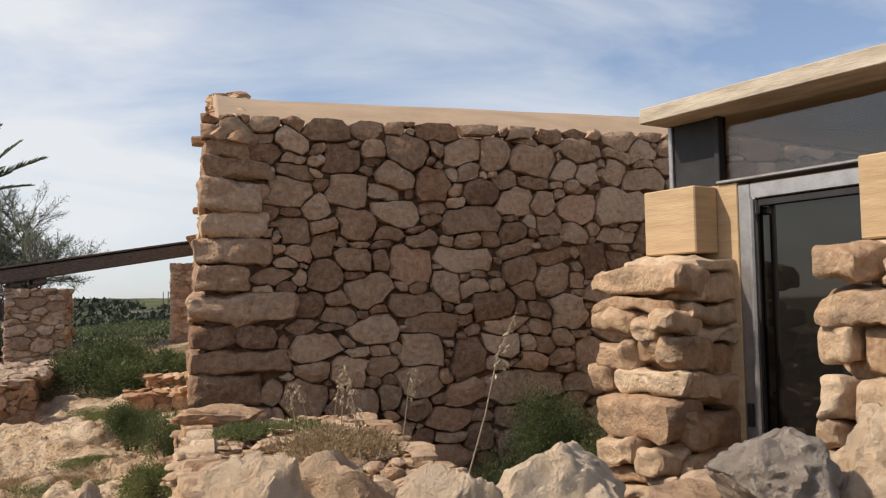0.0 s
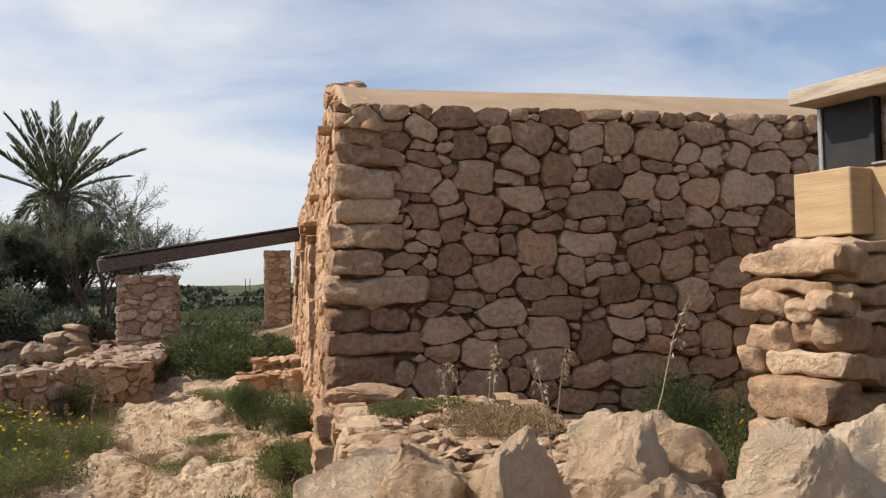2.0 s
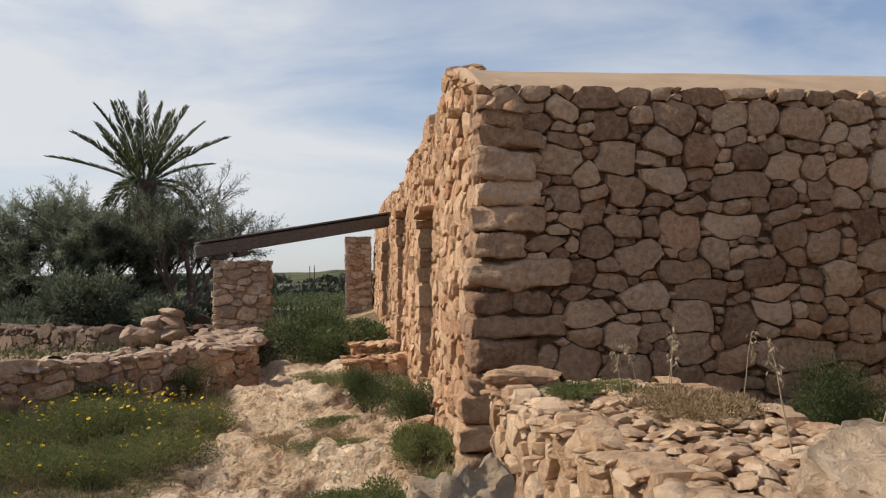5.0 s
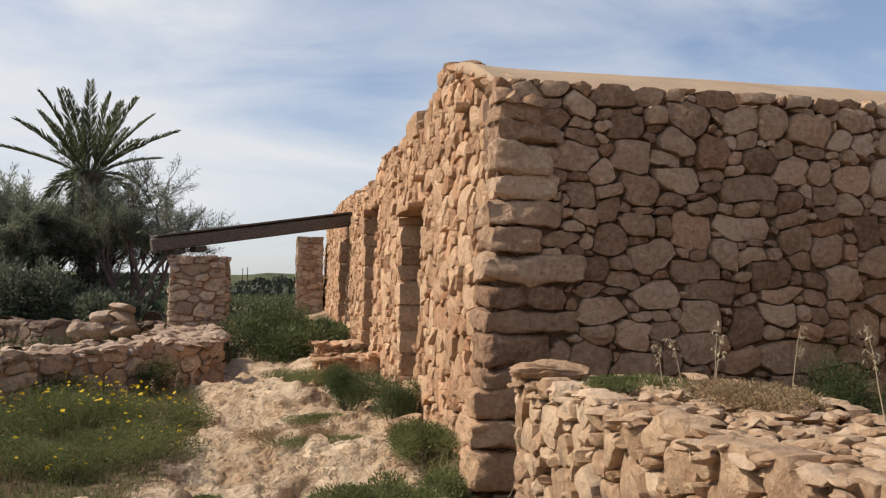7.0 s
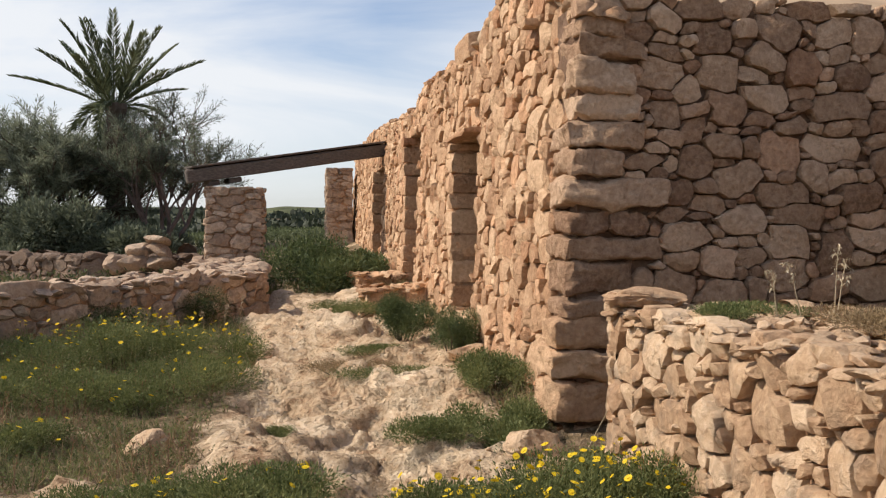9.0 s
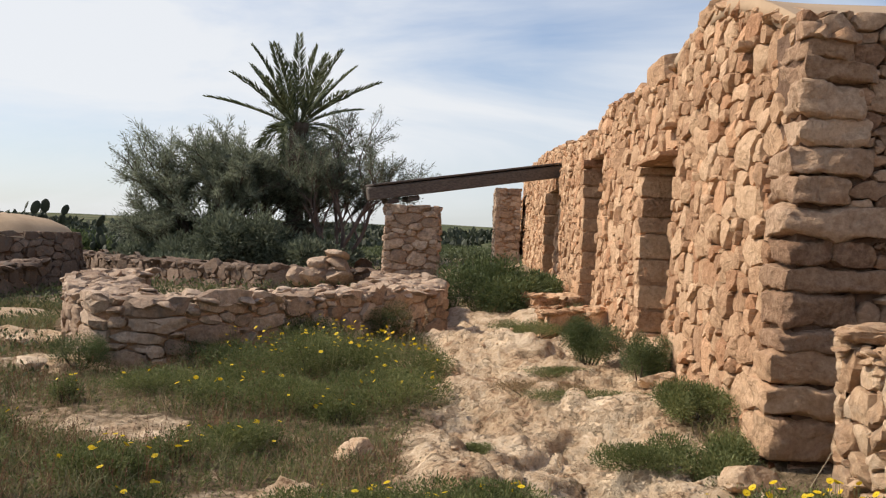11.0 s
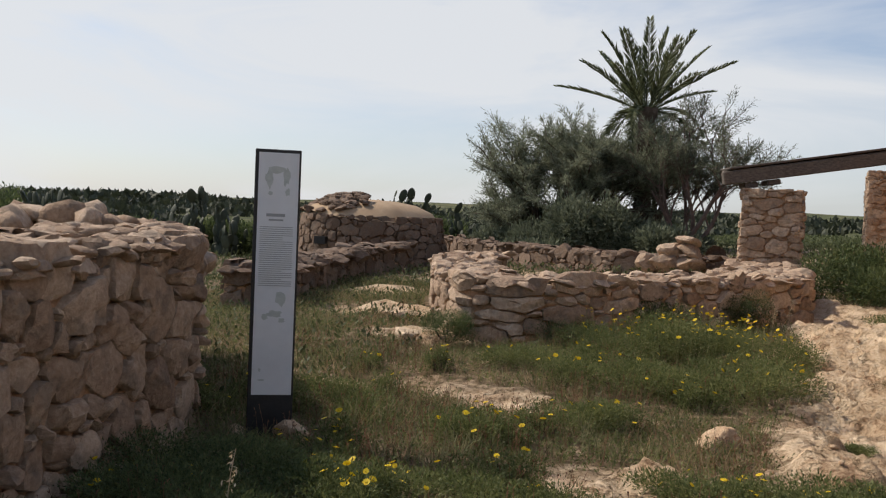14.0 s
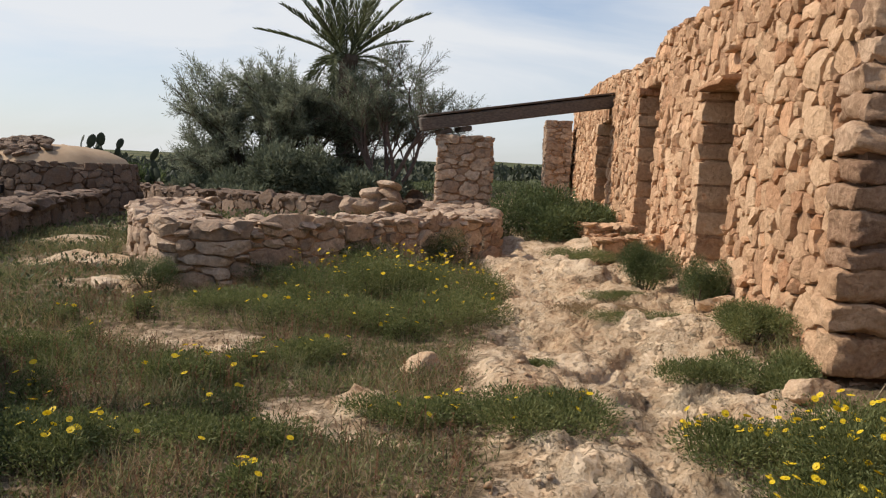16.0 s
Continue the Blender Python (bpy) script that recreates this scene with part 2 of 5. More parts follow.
def glass_mat():
    m = bpy.data.materials.new("tinted_glass")
    m.use_nodes = True
    b = m.node_tree.nodes["Principled BSDF"]
    b.inputs["Base Color"].default_value = (0.22, 0.215, 0.20, 1)
    b.inputs["Roughness"].default_value, b.inputs["Metallic"].default_value = 0.03, 0.85
    return m


def clear_mat():
    """Tinted pane that one sees through, with a weak mirror image."""
    m = bpy.data.materials.new("clear_pane")
    m.use_nodes = True
    nt = m.node_tree
    tr, gl, mx = nt.nodes.new("ShaderNodeBsdfTransparent"), nt.nodes.new("ShaderNodeBsdfGlossy"), nt.nodes.new("ShaderNodeMixShader")
    tr.inputs["Color"].default_value = (0.84, 0.82, 0.77, 1)
    gl.inputs["Roughness"].default_value = 0.02
    mx.inputs["Fac"].default_value = 0.07
    nt.links.new(tr.outputs[0], mx.inputs[1])
    nt.links.new(gl.outputs[0], mx.inputs[2])
    nt.links.new(mx.outputs[0], nt.nodes["Material Output"].inputs["Surface"])
    return m


m_glass = clear_mat()
m_door_glass = glass_mat()
m_door_glass.node_tree.nodes["Principled BSDF"].inputs["Base Color"].default_value = (0.06, 0.056, 0.05, 1)


# ---- mesh helpers ----
def mesh_ob(name, verts, faces, material, parent=None, smooth=True, centre=None):
    me = bpy.data.meshes.new(name)
    if centre is not None:
        verts = [(v[0] - centre[0], v[1] - centre[1], v[2] - centre[2]) for v in verts]
    me.from_pydata(verts, [], faces)
    me.update()
    if smooth:
        me.shade_smooth()
        if centre is not None or name.endswith("rubble"):
            me.set_sharp_from_angle(angle=radians(34))
    me.materials.append(material)
    ob = new(name, me)
    if centre is not None:
        ob.location = centre
    ob.parent = parent
    return ob


def part(name, bm, material, parent, label="", smooth=False):
    me = bpy.data.meshes.new(name)
    bmesh.ops.recalc_face_normals(bm, faces=bm.faces)
    bm.to_mesh(me)
    bm.free()
    if smooth:
        me.shade_smooth()
    me.materials.append(material)
    ob = new(name, me)
    ob.parent = parent
    return tagged(ob, label)


def box(lo, hi, bevel=0.0, m=None, bm=None, seg=1):
    bm = bm or bmesh.new()
    got = bmesh.ops.create_cube(bm, size=1)["verts"]
    c = [(a + b) / 2 for a, b in zip(lo, hi)]
    s = [b - a for a, b in zip(lo, hi)]
    for v in got:
        v.co = Vector((v.co.x * s[0] + c[0], v.co.y * s[1] + c[1], v.co.z * s[2] + c[2]))
    if bevel:
        edges = list({e for v in got for e in v.link_edges})
        got = list({v for f in bmesh.ops.bevel(bm, geom=edges, offset=bevel, segments=seg, affect="EDGES")["faces"] for v in f.verts} | {v for v in got if v.is_valid})
    if m is not None:
        for v in got:
            v.co = m @ v.co
    return bm


def empty(name, at=(0, 0, 0), turn=0):
    ob = new(name)
    ob.matrix_world = pose(*at, 0, 0, turn)
    return ob


def cells(w, h, sizes, aspect, rng, gap=0.012, keep_out=(), reach=1.75, tilt=0.16, points=14, step=0.01):
    """Fitted fieldstones that fill w by h. sizes: (mean size, share of the face), largest first; the last fills what is left.
    Each stone grows from its own rounded box until it meets its neighbours. keep_out: rectangles u0, u1, v0, v1 left free."""
    seeds, q = [], 0.02
    taken = np.zeros((int(h / q) + 2, int(w / q) + 2), bool)
    for a, b, c, d in keep_out:
        taken[max(0, int(c / q)):max(0, int(d / q)), max(0, int(a / q)):max(0, int(b / q))] = True
    for g, share in sizes:
        got, free = 0.0, np.argwhere(~taken)
        order = np.random.default_rng(rng.randrange(10 ** 6)).permutation(len(free))[:int(12 * w * h / (g * g))]
        for j, i in free[order].tolist():
            if got > share * w * h:
                break
            if taken[j, i]:
                continue
            k = g * rng.uniform(0.75, 1.28)
            r = math.exp(rng.uniform(math.log(aspect[0]), math.log(aspect[1]))) ** 0.5
            a, b, u, v = k * r / 2, k / r / 2, i * q, j * q
            if u > w or v > h:
                continue
            i0, i1, j0, j1 = max(0, int((u - a) / q + 0.5)), int((u + a) / q + 0.5) + 1, max(0, int((v - b) / q + 0.5)), int((v + b) / q + 0.5) + 1
            box_taken = taken[j0:j1, i0:i1]
            if box_taken.sum() > 0.06 * box_taken.size:
                continue
            taken[j0:j1, i0:i1] = True
            seeds.append((u, v, a, b, rng.gauss(0, tilt), rng.choice((1.5, 2.2, 3.5, 7))))
            got += 4 * a * b
    nu, nv = int(w / step) + 1, int(h / step) + 1
    best, label = np.full((nv, nu), reach), np.full((nv, nu), -1)
    U, V = np.meshgrid(np.arange(nu) * step, np.arange(nv) * step)
    bend = rng.uniform(0, 9)
    U2 = U + 0.012 * np.sin(V * 23 + bend) + 0.008 * np.sin(U * 31 + V * 17)
    V2 = V + 0.012 * np.sin(U * 19 + bend) + 0.008 * np.sin(U * 13 - V * 37)
    for i, (u, v, a, b, t, p) in enumerate(seeds):
        R = 2.0 * max(a, b)
        i0, i1, j0, j1 = max(0, int((u - R) / step)), min(nu, int((u + R) / step) + 2), max(0, int((v - R) / step)), min(nv, int((v + R) / step) + 2)
        du, dv = U2[j0:j1, i0:i1] - u, V2[j0:j1, i0:i1] - v
        x, y = du * math.cos(t) + dv * math.sin(t), dv * math.cos(t) - du * math.sin(t)
        d = ((np.abs(x) / a) ** p + (np.abs(y) / b) ** p) ** (1 / p)
        near = d < best[j0:j1, i0:i1]
        best[j0:j1, i0:i1][near] = d[near]
        label[j0:j1, i0:i1][near] = i
    for a, b, c, d in keep_out:
        label[max(0, int(c / step)):max(0, int(d / step)), max(0, int(a / step)):max(0, int(b / step))] = -2
    out = []
    rr = np.arange(1, 90) * step * 0.5
    for i, (u, v, a, b, t, p) in enumerate(seeds):
        poly, turn = [], rng.uniform(0, 1)
        for k in range(points):
            ang = (k + turn) / points * math.tau
            ii, jj = ((u + rr * math.cos(ang)) / step + 0.5).astype(int), ((v + rr * math.sin(ang)) / step + 0.5).astype(int)
            ok = (ii >= 0) & (ii < nu) & (jj >= 0) & (jj < nv)
            ok[ok] = label[jj[ok], ii[ok]] == i
            n = len(rr) if ok.all() else int(np.argmin(ok))
            r = max(0.008, n * step * 0.5 - gap * rng.uniform(0.15, 0.6) + step * 0.15)
            poly.append((u + r * math.cos(ang), v + r * math.sin(ang)))
        area = abs(sum(q[0] * r[1] - r[0] * q[1] for q, r in zip(poly, poly[1:] + poly[:1]))) / 2
        if area > 0.12 * a * b:
            out.append(poly)
    return out


def chunk_shape(ring, proud, back, rng, rag=1.0):
    """A field stone with that outline: rough sides, worn arris, a face of two or three broken planes. Vertices as u, v, depth."""
    k = len(ring)
    cu, cv = sum(p[0] for p in ring) / k, sum(p[1] for p in ring) / k
    r = math.sqrt(sum((p[0] - cu) ** 2 + (p[1] - cv) ** 2 for p in ring) / k)
    planes = [(rng.uniform(0.98, 1.3), rng.gauss(0, 0.28) * rag, rng.gauss(0, 0.28) * rag) for _ in range(4)]
    ox, oy = rng.uniform(-60, 60), rng.uniform(-60, 60)

    def high(u, v):
        x, y = (u - cu) / r, (v - cv) / r
        f = min(1.15, min(c + gx * x + gy * y for c, gx, gy in planes))
        return max(0.35, f) + 0.32 * rag * (noise.noise(Vector((u * 13 + ox, v * 13 + oy, 1))) * 0.6 + noise.noise(Vector((u * 31 + ox, v * 31 + oy, 4))) * 0.4)

    vs = [(u, v, -back) for u, v in ring]
    for scale, dip in ((1.0, 0.6), (0.95, 0.94), (0.58, 1.0)):
        for u, v in ring:
            s = scale * (1 + rng.uniform(-0.03, 0.02) * rag)
            u, v = cu + (u - cu) * s, cv + (v - cv) * s
            vs.append((u, v, proud * dip * high(u, v)))
    vs.append((cu, cv, proud * high(cu, cv)))
    fs = []
    for a in (0, k, 2 * k):
        for i in range(k):
            j = (i + 1) % k
            fs.append((a + i, a + j, a + k + j, a + k + i))
    for i in range(k):
        fs.append((3 * k + i, 3 * k + (i + 1) % k, 4 * k))
    return vs, fs


def lay(parent, place, polys, rng, m_piece, m_rest, proud=(0.04, 0.09), back=0.05, near=None, limit=300, name="stone", rag=1.0, smooth_shade=True):
    """Lays the stones on a face: place(u, v, d) gives the world point. The first `limit` by near(u, v) are pieces, the rest one mesh."""
    made = []
    for poly in polys:
        cu, cv = sum(p[0] for p in poly) / len(poly), sum(p[1] for p in poly) / len(poly)
        vs, fs = chunk_shape(poly, rng.uniform(*proud), back, rng, rag)
        made.append((near(cu, cv) if near else 0, [tuple(place(*v)) for v in vs], fs))
    made.sort(key=lambda s: s[0])
    rv, rf = [], []
    for i, (_, vs, fs) in enumerate(made):
        if i < limit:
            c = [sum(v[a] for v in vs) / len(vs) for a in range(3)]
            mesh_ob(name, vs, fs, m_piece, parent, smooth_shade, c)
        else:
            o = len(rv)
            rv += vs
            rf += [tuple(o + j for j in f) for f in fs]
    if rv:
        tagged(mesh_ob("rubble", rv, rf, m_rest, parent, smooth_shade), kind="stuff")


ICO = {}


def ico(level):
    if level not in ICO:
        bm = bmesh.new()
        bmesh.ops.create_icosphere(bm, subdivisions=level, radius=1)
        ICO[level] = ([v.co.copy() for v in bm.verts], [tuple(v.index for v in f.verts) for f in bm.faces])
        bm.free()
    return ICO[level]


def rock_shape(at, size, rng, level=3, rough=0.28, turn=None, facets=5):
    """A broken block of limestone: a ball cut by some planes, then worn. Vertices and faces in the world."""
    vs, fs = ico(level)
    o = Vector((rng.uniform(-50, 50), rng.uniform(-50, 50), rng.uniform(-50, 50)))
    cuts = []
    for _ in range(facets + 6):
        n = Vector((rng.gauss(0, 1), rng.gauss(0, 1), rng.gauss(0, 1))).normalized()
        cuts.append((n, rng.uniform(0.45, 0.8)))
    e = Euler(turn or (rng.uniform(-0.25, 0.25), rng.uniform(-0.25, 0.25), rng.uniform(0, 6.28))).to_matrix()
    out = []
    for v in vs:
        p = v.copy()
        for n, c in cuts:
            d = p.dot(n) - c
            if d > 0:
                p -= n * d * 0.92
        q = p * (1 + rough * (noise.noise(v * 1.3 + o) * 0.5 + noise.noise(v * 3.2 + o) * 0.4 + noise.noise(v * 7 + o) * 0.22 + noise.noise(v * 15 + o) * 0.1))
        q = Vector((q.x * size[0], q.y * size[1], q.z * size[2]))
        out.append(e @ q + Vector(at))
    return out, fs


def gather(shapes):
    rv, rf = [], []
    for vs, fs in shapes:
        o = len(rv)
        rv += [tuple(v) for v in vs]
        rf += [tuple(o + j for j in f) for f in fs]
    return rv, rf


# ---- ground ----
def smooth(a, b, x):
    t = min(1.0, max(0.0, (x - a) / (b - a)))
    return t * t * (3 - 2 * t)


def bare(x, y):
    """How bare of plants the ground is: the worn rock path and some patches."""
    n = noise.noise(Vector((x * 0.9, y * 0.9, 3.1))) * 0.45 + noise.noise(Vector((x * 2.7, y * 2.7, 9.4))) * 0.3
    mid, half = -1.22 - 0.02 * (y - 6), 1.12
    p = 1 - abs(x - mid) / half
    p = min(p * 1.6, 0.9) * smooth(1.5, 3.2, y) * (1 - smooth(12.2, 14.5, y))
    for cx, cy, rx, ry in ((-5.7, 9.3, 1.3, 0.5), (-4.9, 7.0, 1.2, 0.4), (-3.0, 5.2, 0.9, 0.45), (-7.0, 11.0, 1.5, 0.5), (-3.3, 9.6, 1.6, 0.3), (-8.5, 13.5, 1.6, 0.5), (-2.7, 3.5, 0.6, 0.5)):
        p = max(p, 0.36 - 0.4 * (((x - cx) / rx) ** 2 + ((y - cy) / ry) ** 2))
    return p + n


def ground_z(x, y):
    along = 0.85 * min(1.0, max(0.0, (y - 6) / 20)) * smooth(-13, -2.5, x)
    z = -0.08 + along + 0.27 * math.exp(-max(0.0, -x) / 0.9) * smooth(4.6, 6.6, y) * (1 - smooth(26, 40, y))
    r = math.hypot(x, y)
    if r > 60:
        ang = math.atan2(-x, y)
        up = 0.0158 - 0.0095 * smooth(0.12, 0.9, abs(ang))
        z += r * up * smooth(120, 420, r) * (1 + 0.10 * noise.noise(Vector((x * 0.006, y * 0.006, 0.5)))) + 1.4 * smooth(80, 400, r)
        z += 0.9 * noise.noise(Vector((x * 0.03, y * 0.03, 7.7))) * smooth(80, 300, r)
    else:
        b = smooth(-0.1, 0.6, bare(x, y)) * (1 - smooth(14, 20, y))
        v = Vector((x, y, 0))
        z += b * (0.09 * noise.noise(v * 1.1) + 0.10 * (0.35 - abs(noise.noise(v * 2.1))) + 0.085 * (0.3 - abs(noise.noise(v * 4.6 + Vector((3, 1, 0))))) + 0.032 * noise.noise(v * 9.0) + 0.016 * noise.noise(v * 19.0))
        t = noise.noise(v * 1.15 + Vector((5, 2, 0))) * 4.0 + noise.noise(v * 3.1) * 0.8
        z += b * 0.07 * (math.floor(t) + smooth(0.38, 0.62, t - math.floor(t)))
        z += (1 - b) * 0.05 * noise.noise(v * 0.8)
    return z


def steps(lo, hi, fine, far):
    mid = list(np.arange(lo, hi + 1e-6, fine))
    left, right, d = [], [], fine
    a, b = lo, hi
    while b < far:
        d *= 1.06
        a, b = a - d, b + d
        left.append(a)
        right.append(b)
    return left[::-1] + mid + right


def ground_mat():
    m = bpy.data.materials.new("ground")
    m.use_nodes = True
    nt = m.node_tree
    N, L = nt.nodes.new, nt.links.new
    b = nt.nodes["Principled BSDF"]
    b.inputs["Roughness"].default_value, b.inputs["Specular IOR Level"].default_value = 0.95, 0.1
    vec = N("ShaderNodeNewGeometry").outputs["Position"]
    at = N("ShaderNodeAttribute")
    at.attribute_name = "bare"
    n1, n2, n3, n4 = (N("ShaderNodeTexNoise") for _ in range(4))
    for n, s, d in ((n1, 1.7, 8), (n2, 9, 8), (n3, 36, 8), (n4, 0.06, 6)):
        n.inputs["Scale"].default_value, n.inputs["Detail"].default_value = s, d
        n.inputs["Roughness"].default_value = 0.6
        L(vec, n.inputs["Vector"])
    rock, soil, far = N("ShaderNodeValToRGB"), N("ShaderNodeValToRGB"), N("ShaderNodeValToRGB")
    ramp_set(rock, [(0.37, (0.33, 0.205, 0.12)), (0.45, (0.58, 0.41, 0.258)), (0.61, (0.76, 0.60, 0.42))])
    ramp_set(soil, [(0.3, (0.11, 0.088, 0.05)), (0.52, (0.235, 0.17, 0.105)), (0.70, (0.46, 0.34, 0.225))])
    ramp_set(far, [(0.3, (0.045, 0.05, 0.028)), (0.5, (0.09, 0.10, 0.045)), (0.7, (0.17, 0.15, 0.085))])
    mixn = N("ShaderNodeMath")
    mixn.operation, mixn.inputs[1].default_value = "MULTIPLY_ADD", 0.45
    hlf = N("ShaderNodeMath")
    hlf.operation, hlf.inputs[1].default_value = "MULTIPLY", 0.55
    n23 = N("ShaderNodeMath")
    n23.operation = "ADD"
    n3h = N("ShaderNodeMath")
    n3h.operation, n3h.inputs[1].default_value = "MULTIPLY_ADD", 0.5
    n3h.inputs[2].default_value = -0.25
    L(n3.outputs["Fac"], n3h.inputs[0])
    L(n2.outputs["Fac"], n23.inputs[0])
    L(n3h.outputs[0], n23.inputs[1])
    L(n1.outputs["Fac"], hlf.inputs[0])
    L(n23.outputs[0], mixn.inputs[0])
    L(hlf.outputs[0], mixn.inputs[2])
    L(mixn.outputs[0], rock.inputs["Fac"])
    L(n2.outputs["Fac"], soil.inputs["Fac"])
    L(n4.outputs["Fac"], far.inputs["Fac"])
    sharp = N("ShaderNodeMath")
    sharp.operation, sharp.inputs[1].default_value = "MULTIPLY_ADD", 0.55
    s0 = N("ShaderNodeMath")
    s0.operation, s0.inputs[1].default_value = "SUBTRACT", 0.5
    L(n2.outputs["Fac"], s0.inputs[0])
    L(s0.outputs[0], sharp.inputs[0])
    L(at.outputs["Fac"], sharp.inputs[2])
    edge = N("ShaderNodeMapRange")
    edge.inputs["From Min"].default_value, edge.inputs["From Max"].default_value = 0.0, 0.3
    L(sharp.outputs[0], edge.inputs["Value"])
    mx, mf = N("ShaderNodeMix"), N("ShaderNodeMix")
    mx.data_type = mf.data_type = "RGBA"
    L(edge.outputs[0], mx.inputs["Factor"])
    L(soil.outputs["Color"], mx.inputs[6])
    L(rock.outputs["Color"], mx.inputs[7])
    fr = N("ShaderNodeAttribute")
    fr.attribute_name = "field"
    L(fr.outputs["Fac"], mf.inputs["Factor"])
    L(mx.outputs[2], mf.inputs[6])
    L(far.outputs["Color"], mf.inputs[7])
    L(mf.outputs[2], b.inputs["Base Color"])
    b1, b2 = N("ShaderNodeBump"), N("ShaderNodeBump")
    b1.inputs["Strength"].default_value, b1.inputs["Distance"].default_value = 1.0, 0.046
    b2.inputs["Strength"].default_value, b2.inputs["Distance"].default_value = 1.0, 0.022
    crack, dist = N("ShaderNodeTexVoronoi"), N("ShaderNodeVectorMath")
    crack.feature, crack.inputs["Scale"].default_value = "DISTANCE_TO_EDGE", 3.4
    dist.operation, dist.inputs[1].default_value = "MULTIPLY_ADD", (0.45, 0.45, 0.45)
    L(n2.outputs["Color"], dist.inputs[0])
    L(vec, dist.inputs[2])
    L(dist.outputs[0], crack.inputs["Vector"])
    open_c = N("ShaderNodeMapRange")
    open_c.inputs["From Max"].default_value = 0.12
    L(crack.outputs["Distance"], open_c.inputs["Value"])
    hsum = N("ShaderNodeMath")
    hsum.operation, hsum.inputs[1].default_value = "MULTIPLY_ADD", 0.22
    L(open_c.outputs[0], hsum.inputs[0])
    L(n2.outputs["Fac"], hsum.inputs[2])
    L(hsum.outputs[0], b1.inputs["Height"])
    L(n3.outputs["Fac"], b2.inputs["Height"])
    L(b1.outputs["Normal"], b2.inputs["Normal"])
    L(b2.outputs["Normal"], b.inputs["Normal"])
    return m


def build_ground():
    xs, ys = steps(-4.2, 0.3, 0.034, 4200), steps(3.4, 9.5, 0.036, 4200)
    w = len(xs)
    vs = [(x, y, ground_z(x, y)) for y in ys for x in xs]
    fs = [(j * w + i, j * w + i + 1, (j + 1) * w + i + 1, (j + 1) * w + i) for j in range(len(ys) - 1) for i in range(w - 1)]
    g = mesh_ob("ground", vs, fs, ground_mat())
    a, f = g.data.attributes.new("bare", "FLOAT", "POINT"), g.data.attributes.new("field", "FLOAT", "POINT")
    a.data.foreach_set("value", [bare(x, y) if math.hypot(x, y) < 60 else -1 for x, y, _ in vs])
    f.data.foreach_set("value", [smooth(16, 40, math.hypot(x, y)) for x, y, _ in vs])
    tagged(g, "pale worn limestone path with weedy soil around it", "ground", kind="structure")


build_ground()


# ---- farmhouse ----
R = random.Random(11)
DOORS = ((8.85, 9.85, 0.30, 2.22), (12.65, 13.75, 0.35, 2.65), (17.2, 18.7, 0.4, 2.45))


# corner stones: top, reach along the gable, reach along the front
QUOINS = ((2.66, 0.3, 0.49), (2.53, 0.44, 0.49), (2.4, 0.36, 0.27), (2.19, 0.42, 0.28), (2.02, 0.47, 0.46), (1.84, 0.31, 0.44), (1.66, 0.6, 0.42), (1.46, 0.23, 0.33), (1.3, 0.55, 0.41), (1.15, 0.39, 0.41), (0.92, 0.44, 0.4), (0.79, 0.29, 0.3), (0.59, 0.42, 0.36), (0.4, 0.34, 0.35), (0.12, 0, 0.43))


def front_top(y):
    """The ruined crest of the front wall."""
    z = np.interp(y, (6.05, 7.0, 8.1, 8.45, 9.0, 9.9, 11.5, 12.3, 13.4, 15.5, 18.0, 20.5), (2.70, 3.08, 3.47, 3.38, 3.15, 3.10, 3.21, 3.26, 3.06, 3.13, 3.28, 3.36))
    return float(z) + 0.02 * math.sin(y * 3.1)


def front_x(z):
    return -0.06 + 0.05 * z


def prism(outline, x0, x1, material, name, label="", cat="wall", kind="structure"):
    """An upright slab with that outline in y and z, from x0 to x1."""
    n = len(outline)
    vs = [(x0(z) if callable(x0) else x0, y, z) for y, z in outline] + [(x1, y, z) for y, z in outline]
    fs = [tuple(range(n)), tuple(range(2 * n - 1, n - 1, -1))] + [(i, n + i, n + (i + 1) % n, (i + 1) % n) for i in range(n)]
    ob = mesh_ob(name, vs, fs, material, smooth=False)
    return tagged(ob, label, cat, kind=kind)


